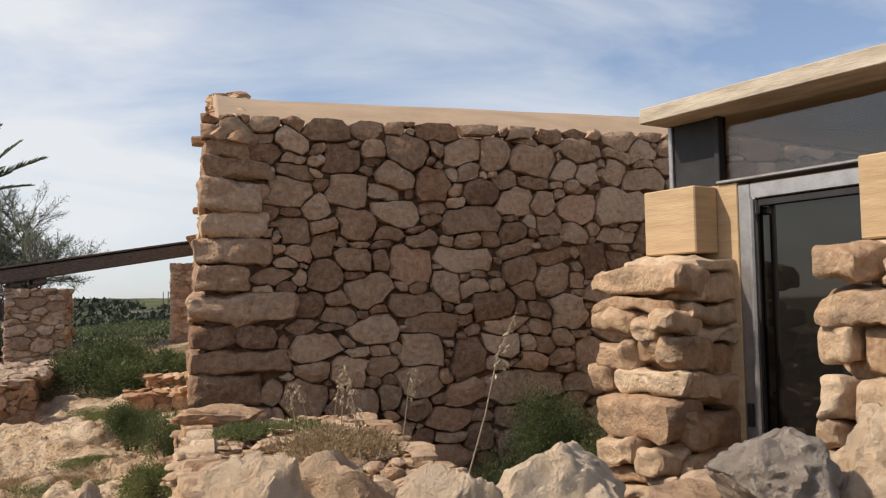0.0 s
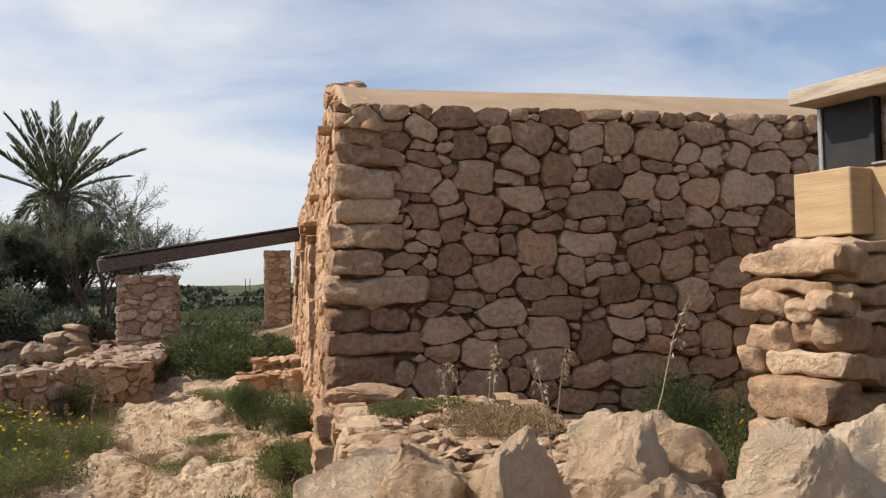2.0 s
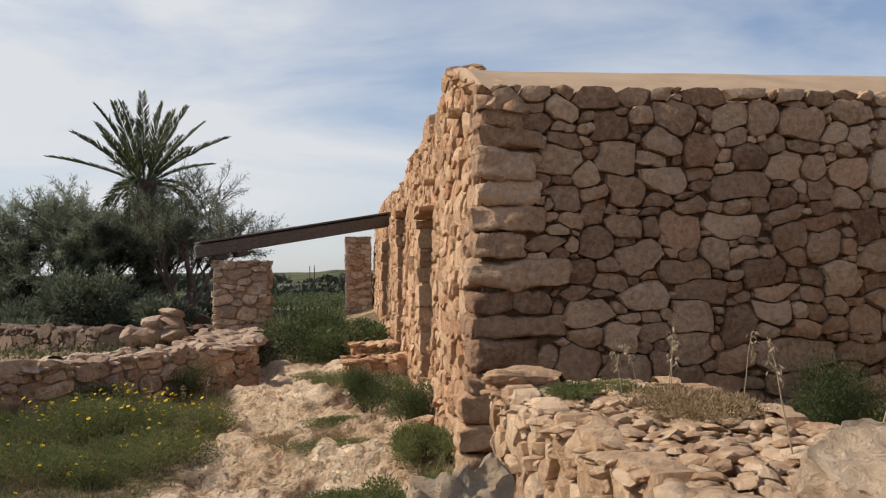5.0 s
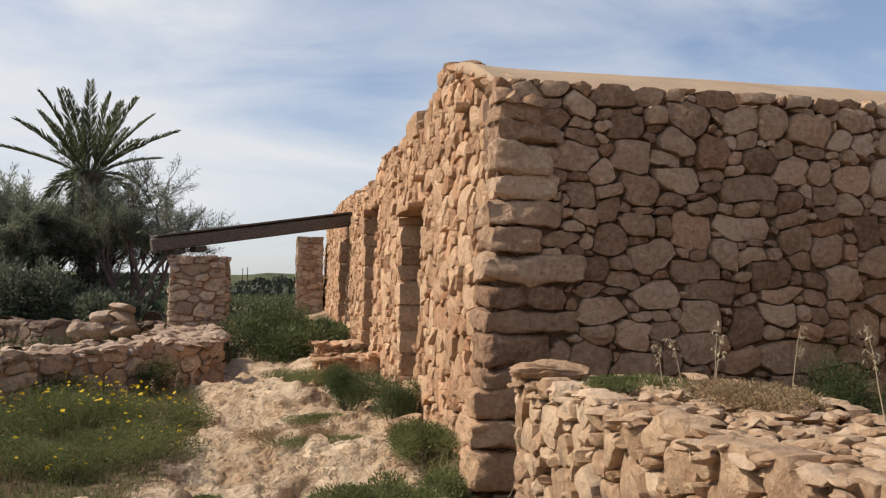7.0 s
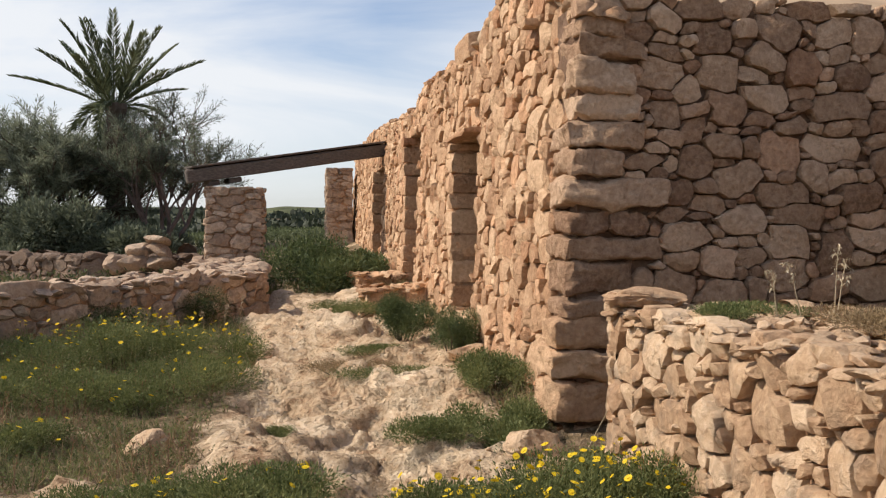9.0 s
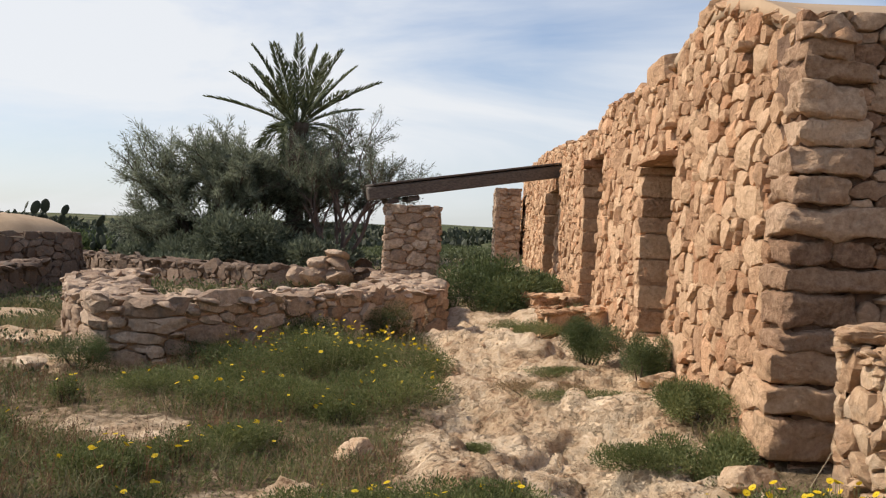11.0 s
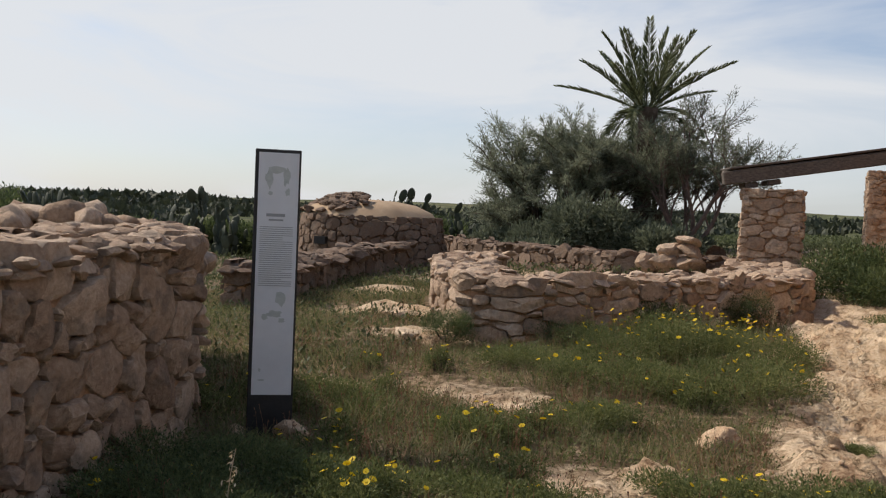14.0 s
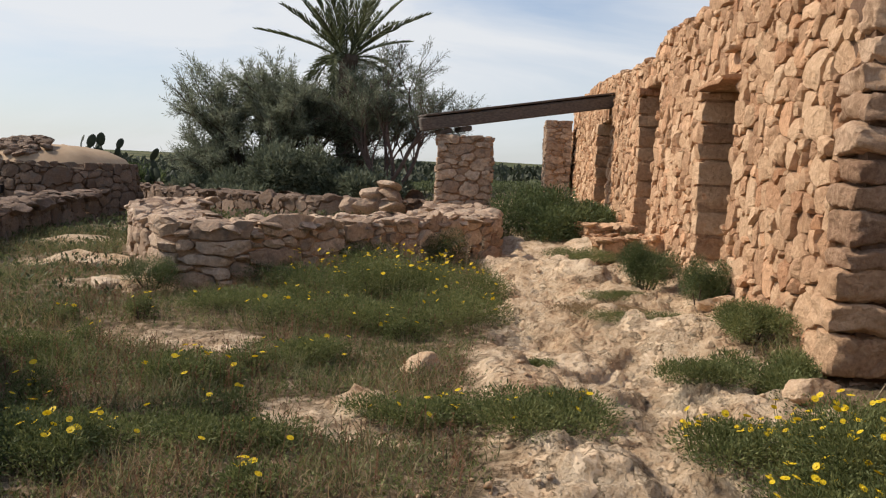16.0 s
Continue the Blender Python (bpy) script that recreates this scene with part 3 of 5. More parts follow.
def build_front():
    # one core with its openings cut as notches from below, lintels above them
    pts = [(6.02, -0.2)]
    for a, b, z0, z1 in DOORS:
        pts += [(a, -0.2), (a, z1), (b, z1), (b, -0.2)]
    pts += [(25.0, -0.2)]
    pts += [(y, front_top(y) - 0.05) for y in np.arange(25.0, 6.0, -0.25)]
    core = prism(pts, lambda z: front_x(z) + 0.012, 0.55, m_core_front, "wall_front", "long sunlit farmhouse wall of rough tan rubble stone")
    for a, b, z0, z1 in DOORS:
        tread = part("threshold", box((-0.03, a + 0.004, 0), (0.55, b - 0.004, z0 + 0.16), 0.02), m_front, core, "worn stone doorstep")
    polys = cells(19.0, 3.6, ((0.21, 0.14), (0.155, 0.32), (0.11, 0.3), (0.07, 1)), (0.7, 2.1), R, 0.005, [(a - 6, b - 6, z0 - 0.1, z1) for a, b, z0, z1 in DOORS] + [(-1, q[2] - 0.09, b[0], q[0]) for q, b in zip(QUOINS, QUOINS[1:])], tilt=0.3)
    polys = [p for p in polys if sum(q[1] for q in p) / len(p) < front_top(6 + sum(q[0] for q in p) / len(p)) - 0.03]

    def place(u, v, d):
        wob = 0.03 * noise.noise(Vector((u * 0.6, v * 0.8, 2.2)))
        return (front_x(v) - d + wob, 6 + u, v)

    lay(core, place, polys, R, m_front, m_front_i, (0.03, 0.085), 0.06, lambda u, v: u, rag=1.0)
    # dressed jambs of the doorways, on the side that looks down the path
    for a, b, z0, z1 in DOORS:
        z = z0 + 0.02
        while z < z1 - 0.05:
            h = min(R.uniform(0.16, 0.3), z1 - z)
            vs, fs = block_shape((-0.075 + R.uniform(-0.02, 0.02), b - 0.02 - R.uniform(0, 0.03), z + 0.006), (0.53, b + 0.2, z + h - 0.006), R)
            c = (0.2, b + 0.1, z + h / 2)
            mesh_ob("jamb_stone", vs, fs, m_front, core, centre=c)
            z += h
    lintel, fs = block_shape((-0.13, 8.8, 2.22), (0.2, 9.95, 2.262), R)
    tagged(mesh_ob("lintel", lintel, fs, m_front, core, centre=(0, 9.3, 2.24)), "weathered slab lintel over a doorway")


def block_shape(lo, hi, rng, cuts=3, worn=0.16, rough=0.02):
    """A roughly squared stone: rounded corners, uneven faces."""
    n = cuts + 1
    grid = {}
    vs, fs = [], []
    o = Vector((rng.uniform(-90, 90), rng.uniform(-90, 90), rng.uniform(-90, 90)))
    size = Vector(hi) - Vector(lo)
    mid = (Vector(hi) + Vector(lo)) / 2
    rad = worn * min(size)

    def vert(i, j, k):
        if (i, j, k) not in grid:
            p = Vector(((i / n - 0.5) * size.x, (j / n - 0.5) * size.y, (k / n - 0.5) * size.z))
            inner = Vector((max(-size.x / 2 + rad, min(size.x / 2 - rad, p.x)), max(-size.y / 2 + rad, min(size.y / 2 - rad, p.y)), max(-size.z / 2 + rad, min(size.z / 2 - rad, p.z))))
            d = p - inner
            if d.length > rad:
                p = inner + d.normalized() * rad
            w = p + o
            for f, g in ((3.3, 1.0), (8, 0.9), (19, 0.45)):
                p += Vector((noise.noise(w * f), noise.noise(w * f + Vector((9, 0, 0))), noise.noise(w * f + Vector((0, 9, 0))))) * rough * g
            grid[(i, j, k)] = len(vs)
            vs.append(mid + p)
        return grid[(i, j, k)]

    for a in range(n):
        for b in range(n):
            for s in (0, n):
                fs.append((vert(s, a, b), vert(s, a + 1, b), vert(s, a + 1, b + 1), vert(s, a, b + 1)))
                fs.append((vert(a, s, b), vert(a + 1, s, b), vert(a + 1, s, b + 1), vert(a, s, b + 1)))
                fs.append((vert(a, b, s), vert(a + 1, b, s), vert(a + 1, b + 1, s), vert(a, b + 1, s)))
    return [tuple(v) for v in vs], fs


build_front()


def build_crest():
    """Small stones along the top of the front wall."""
    rng = random.Random(19)
    shapes, y = [], 6.0
    while y < 24.8:
        r = rng.uniform(0.06, 0.12)
        for x in (0.03, 0.17):
            z = front_top(y) + rng.uniform(-0.05, 0.015)
            shapes.append(rock_shape((front_x(z) + x, y + rng.uniform(-0.03, 0.03), z), (r * 1.1, r * 1.25, r * rng.uniform(0.5, 0.8)), rng, 2, 0.3))
        y += r * 1.6
    core = bpy.data.objects["wall_front"]
    for vs, fs in shapes[:90]:
        mesh_ob("crest_stone", vs, fs, m_front, core, centre=[sum(v[a] for v in vs) / len(vs) for a in range(3)])
    tagged(mesh_ob("crest_rubble", *gather(shapes[90:]), m_front_i, core), kind="stuff")


build_crest()
for y, z in ((7.0, 2.83), (9.0, 2.53)):
    vs, fs = block_shape((front_x(z) - 0.16, y - 0.09, z - 0.028), (front_x(z) + 0.1, y + 0.09, z + 0.028), R, 3, 0.3, 0.012)
    tagged(mesh_ob("spout_stone", vs, fs, m_front, bpy.data.objects["wall_front"], centre=(front_x(z), y, z)), "thin flat stone jutting out of the wall")

def build_gable():
    n = 24
    vs, fs = [], []
    for i in range(n + 1):
        x = 0.02 + 6.2 * i / n
        top = 2.75 + 0.02 * math.sin(x * 2.3)
        vs += [(x, 5.957, -0.2), (x, 6.032, top), (x, 6.45, top), (x, 6.45, -0.2)]
    for i in range(n):
        for k in range(4):
            fs.append((4 * i + k, 4 * i + (k + 1) % 4, 4 * i + 4 + (k + 1) % 4, 4 * i + 4 + k))
    fs += [(0, 1, 2, 3), (4 * n, 4 * n + 1, 4 * n + 2, 4 * n + 3)]
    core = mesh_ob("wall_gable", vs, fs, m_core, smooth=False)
    tagged(core, "shaded end wall of brown fieldstones with deep joints", "wall", kind="structure")
    rng = random.Random(5)
    outs = [(-0.2, q[1] - 0.02, b[0], q[0]) for q, b in zip(QUOINS, QUOINS[1:])]
    polys = cells(6.2, 2.82, ((0.235, 0.12), (0.18, 0.30), (0.135, 0.28), (0.09, 0.18), (0.055, 1)), (0.95, 2.9), rng, 0.007, outs, tilt=0.2)

    def place(u, v, d):
        wob = 0.02 * noise.noise(Vector((u * 0.8, v * 0.8, 5)))
        return (u, 5.95 + 0.025 * v - d + wob, v)

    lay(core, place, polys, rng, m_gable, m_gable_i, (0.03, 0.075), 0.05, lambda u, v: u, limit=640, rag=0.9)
    for (t, L, w), (b, _, _) in zip(QUOINS, QUOINS[1:]):
        g = 0.005
        x0 = front_x(b) - 0.075 + rng.uniform(-0.02, 0.025)
        if b < 0.7:
            x0 -= 0.03
        vs, fs = block_shape((x0, 5.885 + 0.025 * b + rng.uniform(-0.015, 0.015), b + g), (L, 5.9 + w, t - g), rng, 8, 0.2, 0.036)
        # front tones on the low quoins colour in the sun that strikes there
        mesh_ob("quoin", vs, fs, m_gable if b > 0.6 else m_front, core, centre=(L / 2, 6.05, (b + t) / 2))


build_gable()


def build_roof():
    vs, fs = [], []
    nx, ny = 40, 14
    for j in range(ny + 1):
        for i in range(nx + 1):
            x = 0.09 + (6.1 - 0.09) * (i / nx) ** 1.5
            t = j / ny
            y = 6.13 + 3.2 * t
            rise = math.sin(min(1.0, t / 0.6) * math.pi / 2) if t < 0.6 else 1 - 0.25 * ((t - 0.6) / 0.4) ** 2
            z = 2.745 + (0.60 + 0.004 * x) * rise + 0.035 * math.exp(-(x - 0.09) / 0.2)
            z += 0.012 * noise.noise(Vector((x * 1.2, y * 1.2, 0)))
            vs.append((x, y, z))
    w = nx + 1
    fs = [(j * w + i, j * w + i + 1, (j + 1) * w + i + 1, (j + 1) * w + i) for j in range(ny) for i in range(nx)]
    ob = mesh_ob("roof", vs, fs, m_plaster)
    so = ob.modifiers.new("thick", "SOLIDIFY")
    so.thickness, so.offset = 0.12, -1
    tagged(ob, "low vaulted roof coated in smooth tan plaster", "roof", kind="structure")
    back = prism([(9.2, 2.9), (25, 2.9), (25, 3.05), (9.2, 3.05)], 0.56, 6.2, m_plaster, "roof", "flat plastered roof deck", "roof")
    prism([(6.46, -0.2), (25, -0.2), (25, 2.89), (6.46, 2.89)], 6.0, 6.25, m_core, "wall_back", "plain rear wall of rubble stone")
    # block on the wall's crest
    vs, fs = block_shape((0.03, 9.5, 3.06), (0.42, 10.3, 3.34), R, 5, 0.14, 0.025)
    tagged(mesh_ob("chimney_block", vs, fs, m_front, centre=(0.2, 9.5, 3.2)), "squat stone block on the crest of the wall", "chimney")


build_roof()


def stone_pier(name, lo, hi, label, cat, rng, size=0.26, aspect=1.9, m1=None, m2=None, limit=140, proud=(0.02, 0.06), turn=0.0, kind=""):
    """A rectangular pier of laid stones: four faces round a core, standing at lo to hi, turned about its middle."""
    m1, m2 = m1 or m_field, m2 or m_field_i
    cx, cy = (lo[0] + hi[0]) / 2, (lo[1] + hi[1]) / 2
    T = Matrix.Translation((cx, cy, 0)) @ Matrix.Rotation(turn, 4, "Z") @ Matrix.Translation((-cx, -cy, 0))
    core = part(name, box((lo[0] + 0.03, lo[1] + 0.03, lo[2]), (hi[0] - 0.03, hi[1] - 0.03, hi[2] - 0.02), 0.0, T), m_core_front, None)
    tagged(core, label, cat, kind=kind)
    h = hi[2] - lo[2]
    faces = [
        (hi[0] - lo[0], lambda u, v, d: T @ Vector((lo[0] + u, lo[1] - d + 0.02, lo[2] + v))),
        (hi[0] - lo[0], lambda u, v, d: T @ Vector((lo[0] + u, hi[1] + d - 0.02, lo[2] + v))),
        (hi[1] - lo[1], lambda u, v, d: T @ Vector((lo[0] - d + 0.02, lo[1] + u, lo[2] + v))),
        (hi[1] - lo[1], lambda u, v, d: T @ Vector((hi[0] + d - 0.02, lo[1] + u, lo[2] + v))),
    ]
    for k, (w, place) in enumerate(faces):
        polys = cells(w, h, ((size * 0.95, 0.35), (size * 0.62, 0.4), (size * 0.36, 1)), (1.6, 4.2), rng, 0.012, tilt=0.08)
        lay(core, place, polys, rng, m1, m2, proud, 0.08, None, limit)
    return core


# ruined porch: pier, sloping beams, far pier
RP = random.Random(21)
pillar = stone_pier("stone_pillar", (-3.12, 16.0, 0.2), (-2.2, 16.75, 1.98), "square pillar of flat tan stones on the low wall", "pillar", RP, 0.21, 2.1, proud=(0.02, 0.085))
annex = stone_pier("stone_pillar", (-0.78, 23.6, 0.6), (-0.14, 24.6, 2.82), "tall square stone pillar at the far end of the farmhouse", "pillar", RP, 0.25, 2.0, m_field, m_field_i, 90)


def build_beams():
    a, b = Vector((-3.42, 16.0, 2.07)), Vector((0.12, 17.3, 2.71))
    way = (b - a).normalized()
    side = Vector((-way.y, way.x, 0)).normalized()
    up = way.cross(side) * -1
    if up.z < 0:
        up = -up
    M = Matrix((way, side, up)).transposed().to_4x4()
    M.translation = a
    L = (b - a).length
    thing = empty("roof_beams")
    for k in range(3):
        bm = box((0.06 * k, 0.17 * k, -0.05), (L, 0.17 * k + 0.155, 0.175 + 0.02 * (k % 2)), 0.018, M)
        ob = part("beam", bm, m_wood, thing)
    part("plank", box((0.1, -0.02, 0.198), (L, 0.53, 0.232), 0.008, M), m_wood, thing, "thin board laid over the beams")
    for x0 in (0.34, 0.72):
        part("wedge", box((x0, 0.05, -0.15), (x0 + 0.22, 0.42, -0.054), 0.02, M), m_wood, thing, "dark wooden packing block")
    tagged(thing, "dark weathered timber beams sloping from pillar to wall", "beam")


build_beams()


# ---- low enclosure wall ----
def ridge_wall(name, line, base, top, thick, rng, label, size=0.27, aspect=1.5, m1=None, m2=None, limit=300, caps=True, cap_size=(0.11, 0.24), proud=(0.03, 0.08), both=True, kind="structure", cap_pieces=120, fitted=True, rag=1.2):
    """A dry-stone wall along a line of x, y; base and top give its heights along the line."""
    m1, m2 = m1 or m_field, m2 or m_field_i
    P = [Vector((x, y, 0)) for x, y in line]
    seg = [(q - p).length for p, q in zip(P, P[1:])]
    total = sum(seg)

    def at(u):
        u = min(max(u, 0.0), total - 1e-6)
        for p, q, s in zip(P, P[1:], seg):
            if u <= s:
                w = (q - p) / s
                return p + w * u, Vector((w.y, -w.x, 0))
            u -= s
        return P[-1], Vector((0, 0, 0))

    # rounded corners: normal blended over half a wall's thickness
    def soft(u):
        p, _ = at(u)
        n = Vector((0, 0, 0))
        for k in range(-2, 3):
            n += at(u + k * 0.12)[1]
        return p, n.normalized()

    n = max(4, int(total / 0.2))
    vs, fs = [], []
    for i in range(n + 1):
        u = total * i / n
        p, nn = soft(u)
        t, b = top(u / total) - 0.05, base(u / total)
        for s, z in ((-1, b), (-1, t), (1, t), (1, b)):
            q = p + nn * (thick / 2 - 0.03) * s
            vs.append((q.x, q.y, z))
    for i in range(n):
        for k in range(4):
            fs.append((4 * i + k, 4 * i + (k + 1) % 4, 4 * i + 4 + (k + 1) % 4, 4 * i + 4 + k))
    fs += [(0, 1, 2, 3), (4 * n, 4 * n + 3, 4 * n + 2, 4 * n + 1)]
    core = mesh_ob(name, vs, fs, m_core_front, smooth=False)
    tagged(core, label, "wall", kind=kind)
    hmax = max(top(i / 20) for i in range(21)) - min(base(i / 20) for i in range(21))
    for s in ((1, -1) if both else (1,)):
        polys = cells(total, hmax, ((size * 1.3, 0.2), (size * 0.95, 0.32), (size * 0.66, 0.3), (size * 0.4, 1)), (aspect * 0.6, aspect * 1.6), rng, 0.016, tilt=0.2 if fitted else 0.45)
        polys = [p for p in polys if base(0) * 0 + sum(q[1] for q in p) / len(p) + base(sum(q[0] for q in p) / len(p) / total) < top(sum(q[0] for q in p) / len(p) / total)]

        def place(u, v, d):
            p, nn = soft(u)
            q = p + nn * (thick / 2 - 0.03 + d) * s
            return (q.x, q.y, base(u / total) + v)

        lay(core, place, polys, rng, m1, m2, proud, 0.08, None, limit if s == 1 else 0, rag=rag)
    for end, sgn in ((0.0, -1), (total, 1)):
        p, nn = soft(end)
        way = Vector((-nn.y, nn.x, 0)) * sgn
        h = top(end / total) - base(end / total)
        polys = cells(thick, h, ((size * 1.2, 0.35), (size * 0.75, 0.4), (size * 0.42, 1)), (aspect * 0.6, aspect * 1.6), rng, 0.016)
        lay(core, lambda u, v, d: p + nn * (u - thick / 2) + way * d + Vector((0, 0, base(end / total) + v)), polys, rng, m1, m2, proud, 0.08, None, 20)
    if caps:
        shapes = []
        u = 0.0
        while u < total:
            p, nn = soft(u)
            row = -thick / 2
            while row < thick / 2:
                r = rng.uniform(*cap_size)
                q = p + nn * (row + r * 0.6)
                hh = rng.uniform(0.35, 0.6) * r
                shapes.append(rock_shape((q.x + rng.uniform(-0.04, 0.04), q.y + rng.uniform(-0.04, 0.04), top(u / total) - 0.04 + rng.uniform(-0.02, 0.05)), (r * 1.35, r * rng.uniform(0.8, 1.2), hh * 0.95), rng, 3 if r > 0.09 else 2, 0.3))
                row += r * 1.35
            u += (cap_size[0] + cap_size[1]) * 0.62
        for vs, fs in shapes[:cap_pieces]:
            c = [sum(v[a] for v in vs) / len(vs) for a in range(3)]
            mesh_ob("capping_stone", vs, fs, m1, core, centre=c)
        if shapes[cap_pieces:]:
            tagged(mesh_ob("rubble", *gather(shapes[cap_pieces:]), m2, core), kind="stuff")
    return core


RW = random.Random(33)
gz = ground_z
low_wall = ridge_wall("low_wall", [(-2.32, 12.42), (-4.8, 9.55), (-5.25, 9.5), (-5.75, 10.3), (-6.8, 12.7), (-6.95, 14.2)], lambda s: 0.12 - 0.2 * min(1, s * 2), lambda s: 0.74 - 0.10 * min(1, s * 1.5) + 0.10 * smooth(0.75, 1, s), 0.75, RW,
                      "low curved dry-stone wall round a ruined yard", 0.20, 1.9, cap_size=(0.07, 0.16))
side_wall = ridge_wall("low_wall", [(-2.72, 12.9), (-2.8, 16.0)], lambda s: 0.1 + 0.1 * s, lambda s: 0.72 + 0.02 * s, 0.9, RW, "broken low wall leading up to the stone pillar", 0.21, 1.8, cap_size=(0.08, 0.18))


def pile(name, spots, label, cat, material, rng, group="", level=3):
    thing = empty(name, spots[0][0])
    for at, size in spots:
        vs, fs = rock_shape(at, size, rng, level)
        ob = mesh_ob("stone", vs, fs, material, thing, centre=at)
        ob.matrix_parent_inverse = thing.matrix_world.inverted()
    return tagged(thing, label, cat, group)


pile("cairn", [((-4.55, 17.6, 0.62), (0.39, 0.3, 0.24)), ((-4.1, 17.6, 0.62), (0.36, 0.3, 0.24)), ((-4.45, 17.65, 0.86), (0.3, 0.27, 0.18)), ((-4.08, 17.65, 0.88), (0.36, 0.3, 0.17)), ((-4.15, 17.65, 1.03), (0.33, 0.27, 0.12)), ((-4.8, 17.55, 0.62), (0.27, 0.3, 0.21))],
     "small heap of stacked stones on the ruined wall", "stone heap", m_field, RW)
# the shade under the trees is in this wall's stone colour
back_wall = ridge_wall("field_wall", [(-2.6, 18.2), (-5.5, 18.0), (-9.5, 21.5), (-13.0, 27.0)], lambda s: 0.35 - 0.45 * s, lambda s: 0.72 - 0.1 * s, 0.5, RW, "old dry-stone field wall half hidden under trees", 0.3, 1.6, m_shaded, m_shaded_i, limit=80, cap_pieces=40)

# bench of stones and steps along the front
bench = ridge_wall("stone_bench", [(-0.82, 11.5), (-0.1, 11.55)], lambda s: 0.15, lambda s: 0.60, 0.55, RW, "low stone block with flat top beside the doorway", 0.24, 1.4, m_front, m_front_i, cap_size=(0.07, 0.12))
bench2 = ridge_wall("stone_bench", [(-0.75, 13.9), (-0.1, 14.0)], lambda s: 0.2, lambda s: 0.62, 0.7, RW, "second low stone step along the farmhouse", 0.24, 1.4, m_front, m_front_i, cap_size=(0.07, 0.12))
bench3 = ridge_wall("stone_bench", [(-0.65, 16.4), (-0.1, 16.4)], lambda s: 0.3, lambda s: 0.75, 0.6, RW, "third low stone step along the farmhouse", 0.24, 1.4, m_front, m_front_i, cap_size=(0.07, 0.12))

# ---- bank wall and boulders in front of the gable ----
bank = ridge_wall("bank_wall", [(0.42, 5.2), (0.42, 1.2)], lambda s: -0.1, lambda s: 0.93 + 0.05 * s, 0.95, RW, "thick rubble bank of pale limestone with weeds on top", 0.112, 1.2, m_pale, m_pale_i, cap_size=(0.022, 0.06), proud=(0.03, 0.08), cap_pieces=120, fitted=False, rag=1.1)
front_bank = ridge_wall("bank_wall", [(-0.98, 0.84), (-0.2, 1.16), (0.3, 1.26), (2.2, 1.75)], lambda s: -0.1, lambda s: 1.2, 0.4, RW, "pale rubble wall topped with loose boulders", 0.19, 1.25, m_pale, m_pale_i, cap_size=(0.05, 0.1), limit=0, cap_pieces=0)
# top of each boulder and its half sizes
BOULDERS = (
    (0.07, 1.255, 1.354, 0.10, 0.09, 0.10), (0.19, 1.33, 1.336, 0.105, 0.09, 0.09), (0.275, 1.185, 1.345, 0.065, 0.07, 0.09), (0.46, 1.24, 1.35, 0.11, 0.09, 0.11),
    (-0.11, 1.09, 1.362, 0.055, 0.06, 0.10), (-0.212, 1.135, 1.363, 0.065, 0.06, 0.10), (0.07, 1.03, 1.335, 0.11, 0.06, 0.09), (0.62, 1.25, 1.28, 0.07, 0.07, 0.08),
    (0.85, 1.38, 1.36, 0.125, 0.085, 0.085), (1.06, 1.32, 1.365, 0.13, 0.11, 0.14), (-0.26, 1.27, 1.325, 0.105, 0.09, 0.07), (-0.842, 0.795, 1.392, 0.04, 0.05, 0.10),
    (-0.80, 0.80, 1.375, 0.025, 0.04, 0.08), (0.80, 1.22, 1.26, 0.10, 0.08, 0.09), (0.33, 1.08, 1.25, 0.10, 0.06, 0.08))
for k, (x, y, z, a, b, c) in enumerate(BOULDERS):
    rng = random.Random(400 + k)
    z -= c * 0.95 + 0.018
    vs, fs = rock_shape((x, y, z), (a * 1.16, b * 1.16, c * 1.16), rng, 5, 0.32)
    grey = k == 8
    tagged(mesh_ob("boulder", vs, fs, m_grey_rock if grey else m_boulder, centre=(x, y, z)), "grey weathered boulder on the rubble wall" if grey else "pale broken limestone boulder on the rubble wall", "boulder", "boulders on the wall")
vs, fs = rock_shape((0.1, 5.08, 0.965), (0.26, 0.2, 0.075), random.Random(41), 4, 0.3, (0.03, 0.02, 0.3))
mesh_ob("capping_stone", vs, fs, m_pale, bank, centre=(0.1, 5.08, 0.965))

# ---- pavilion ----
YAW = 17.5
PV = pose(2.05, 3.95, 0, 0, 0, YAW)      # local -y runs along the glazed front, x goes into the building
RV = random.Random(77)


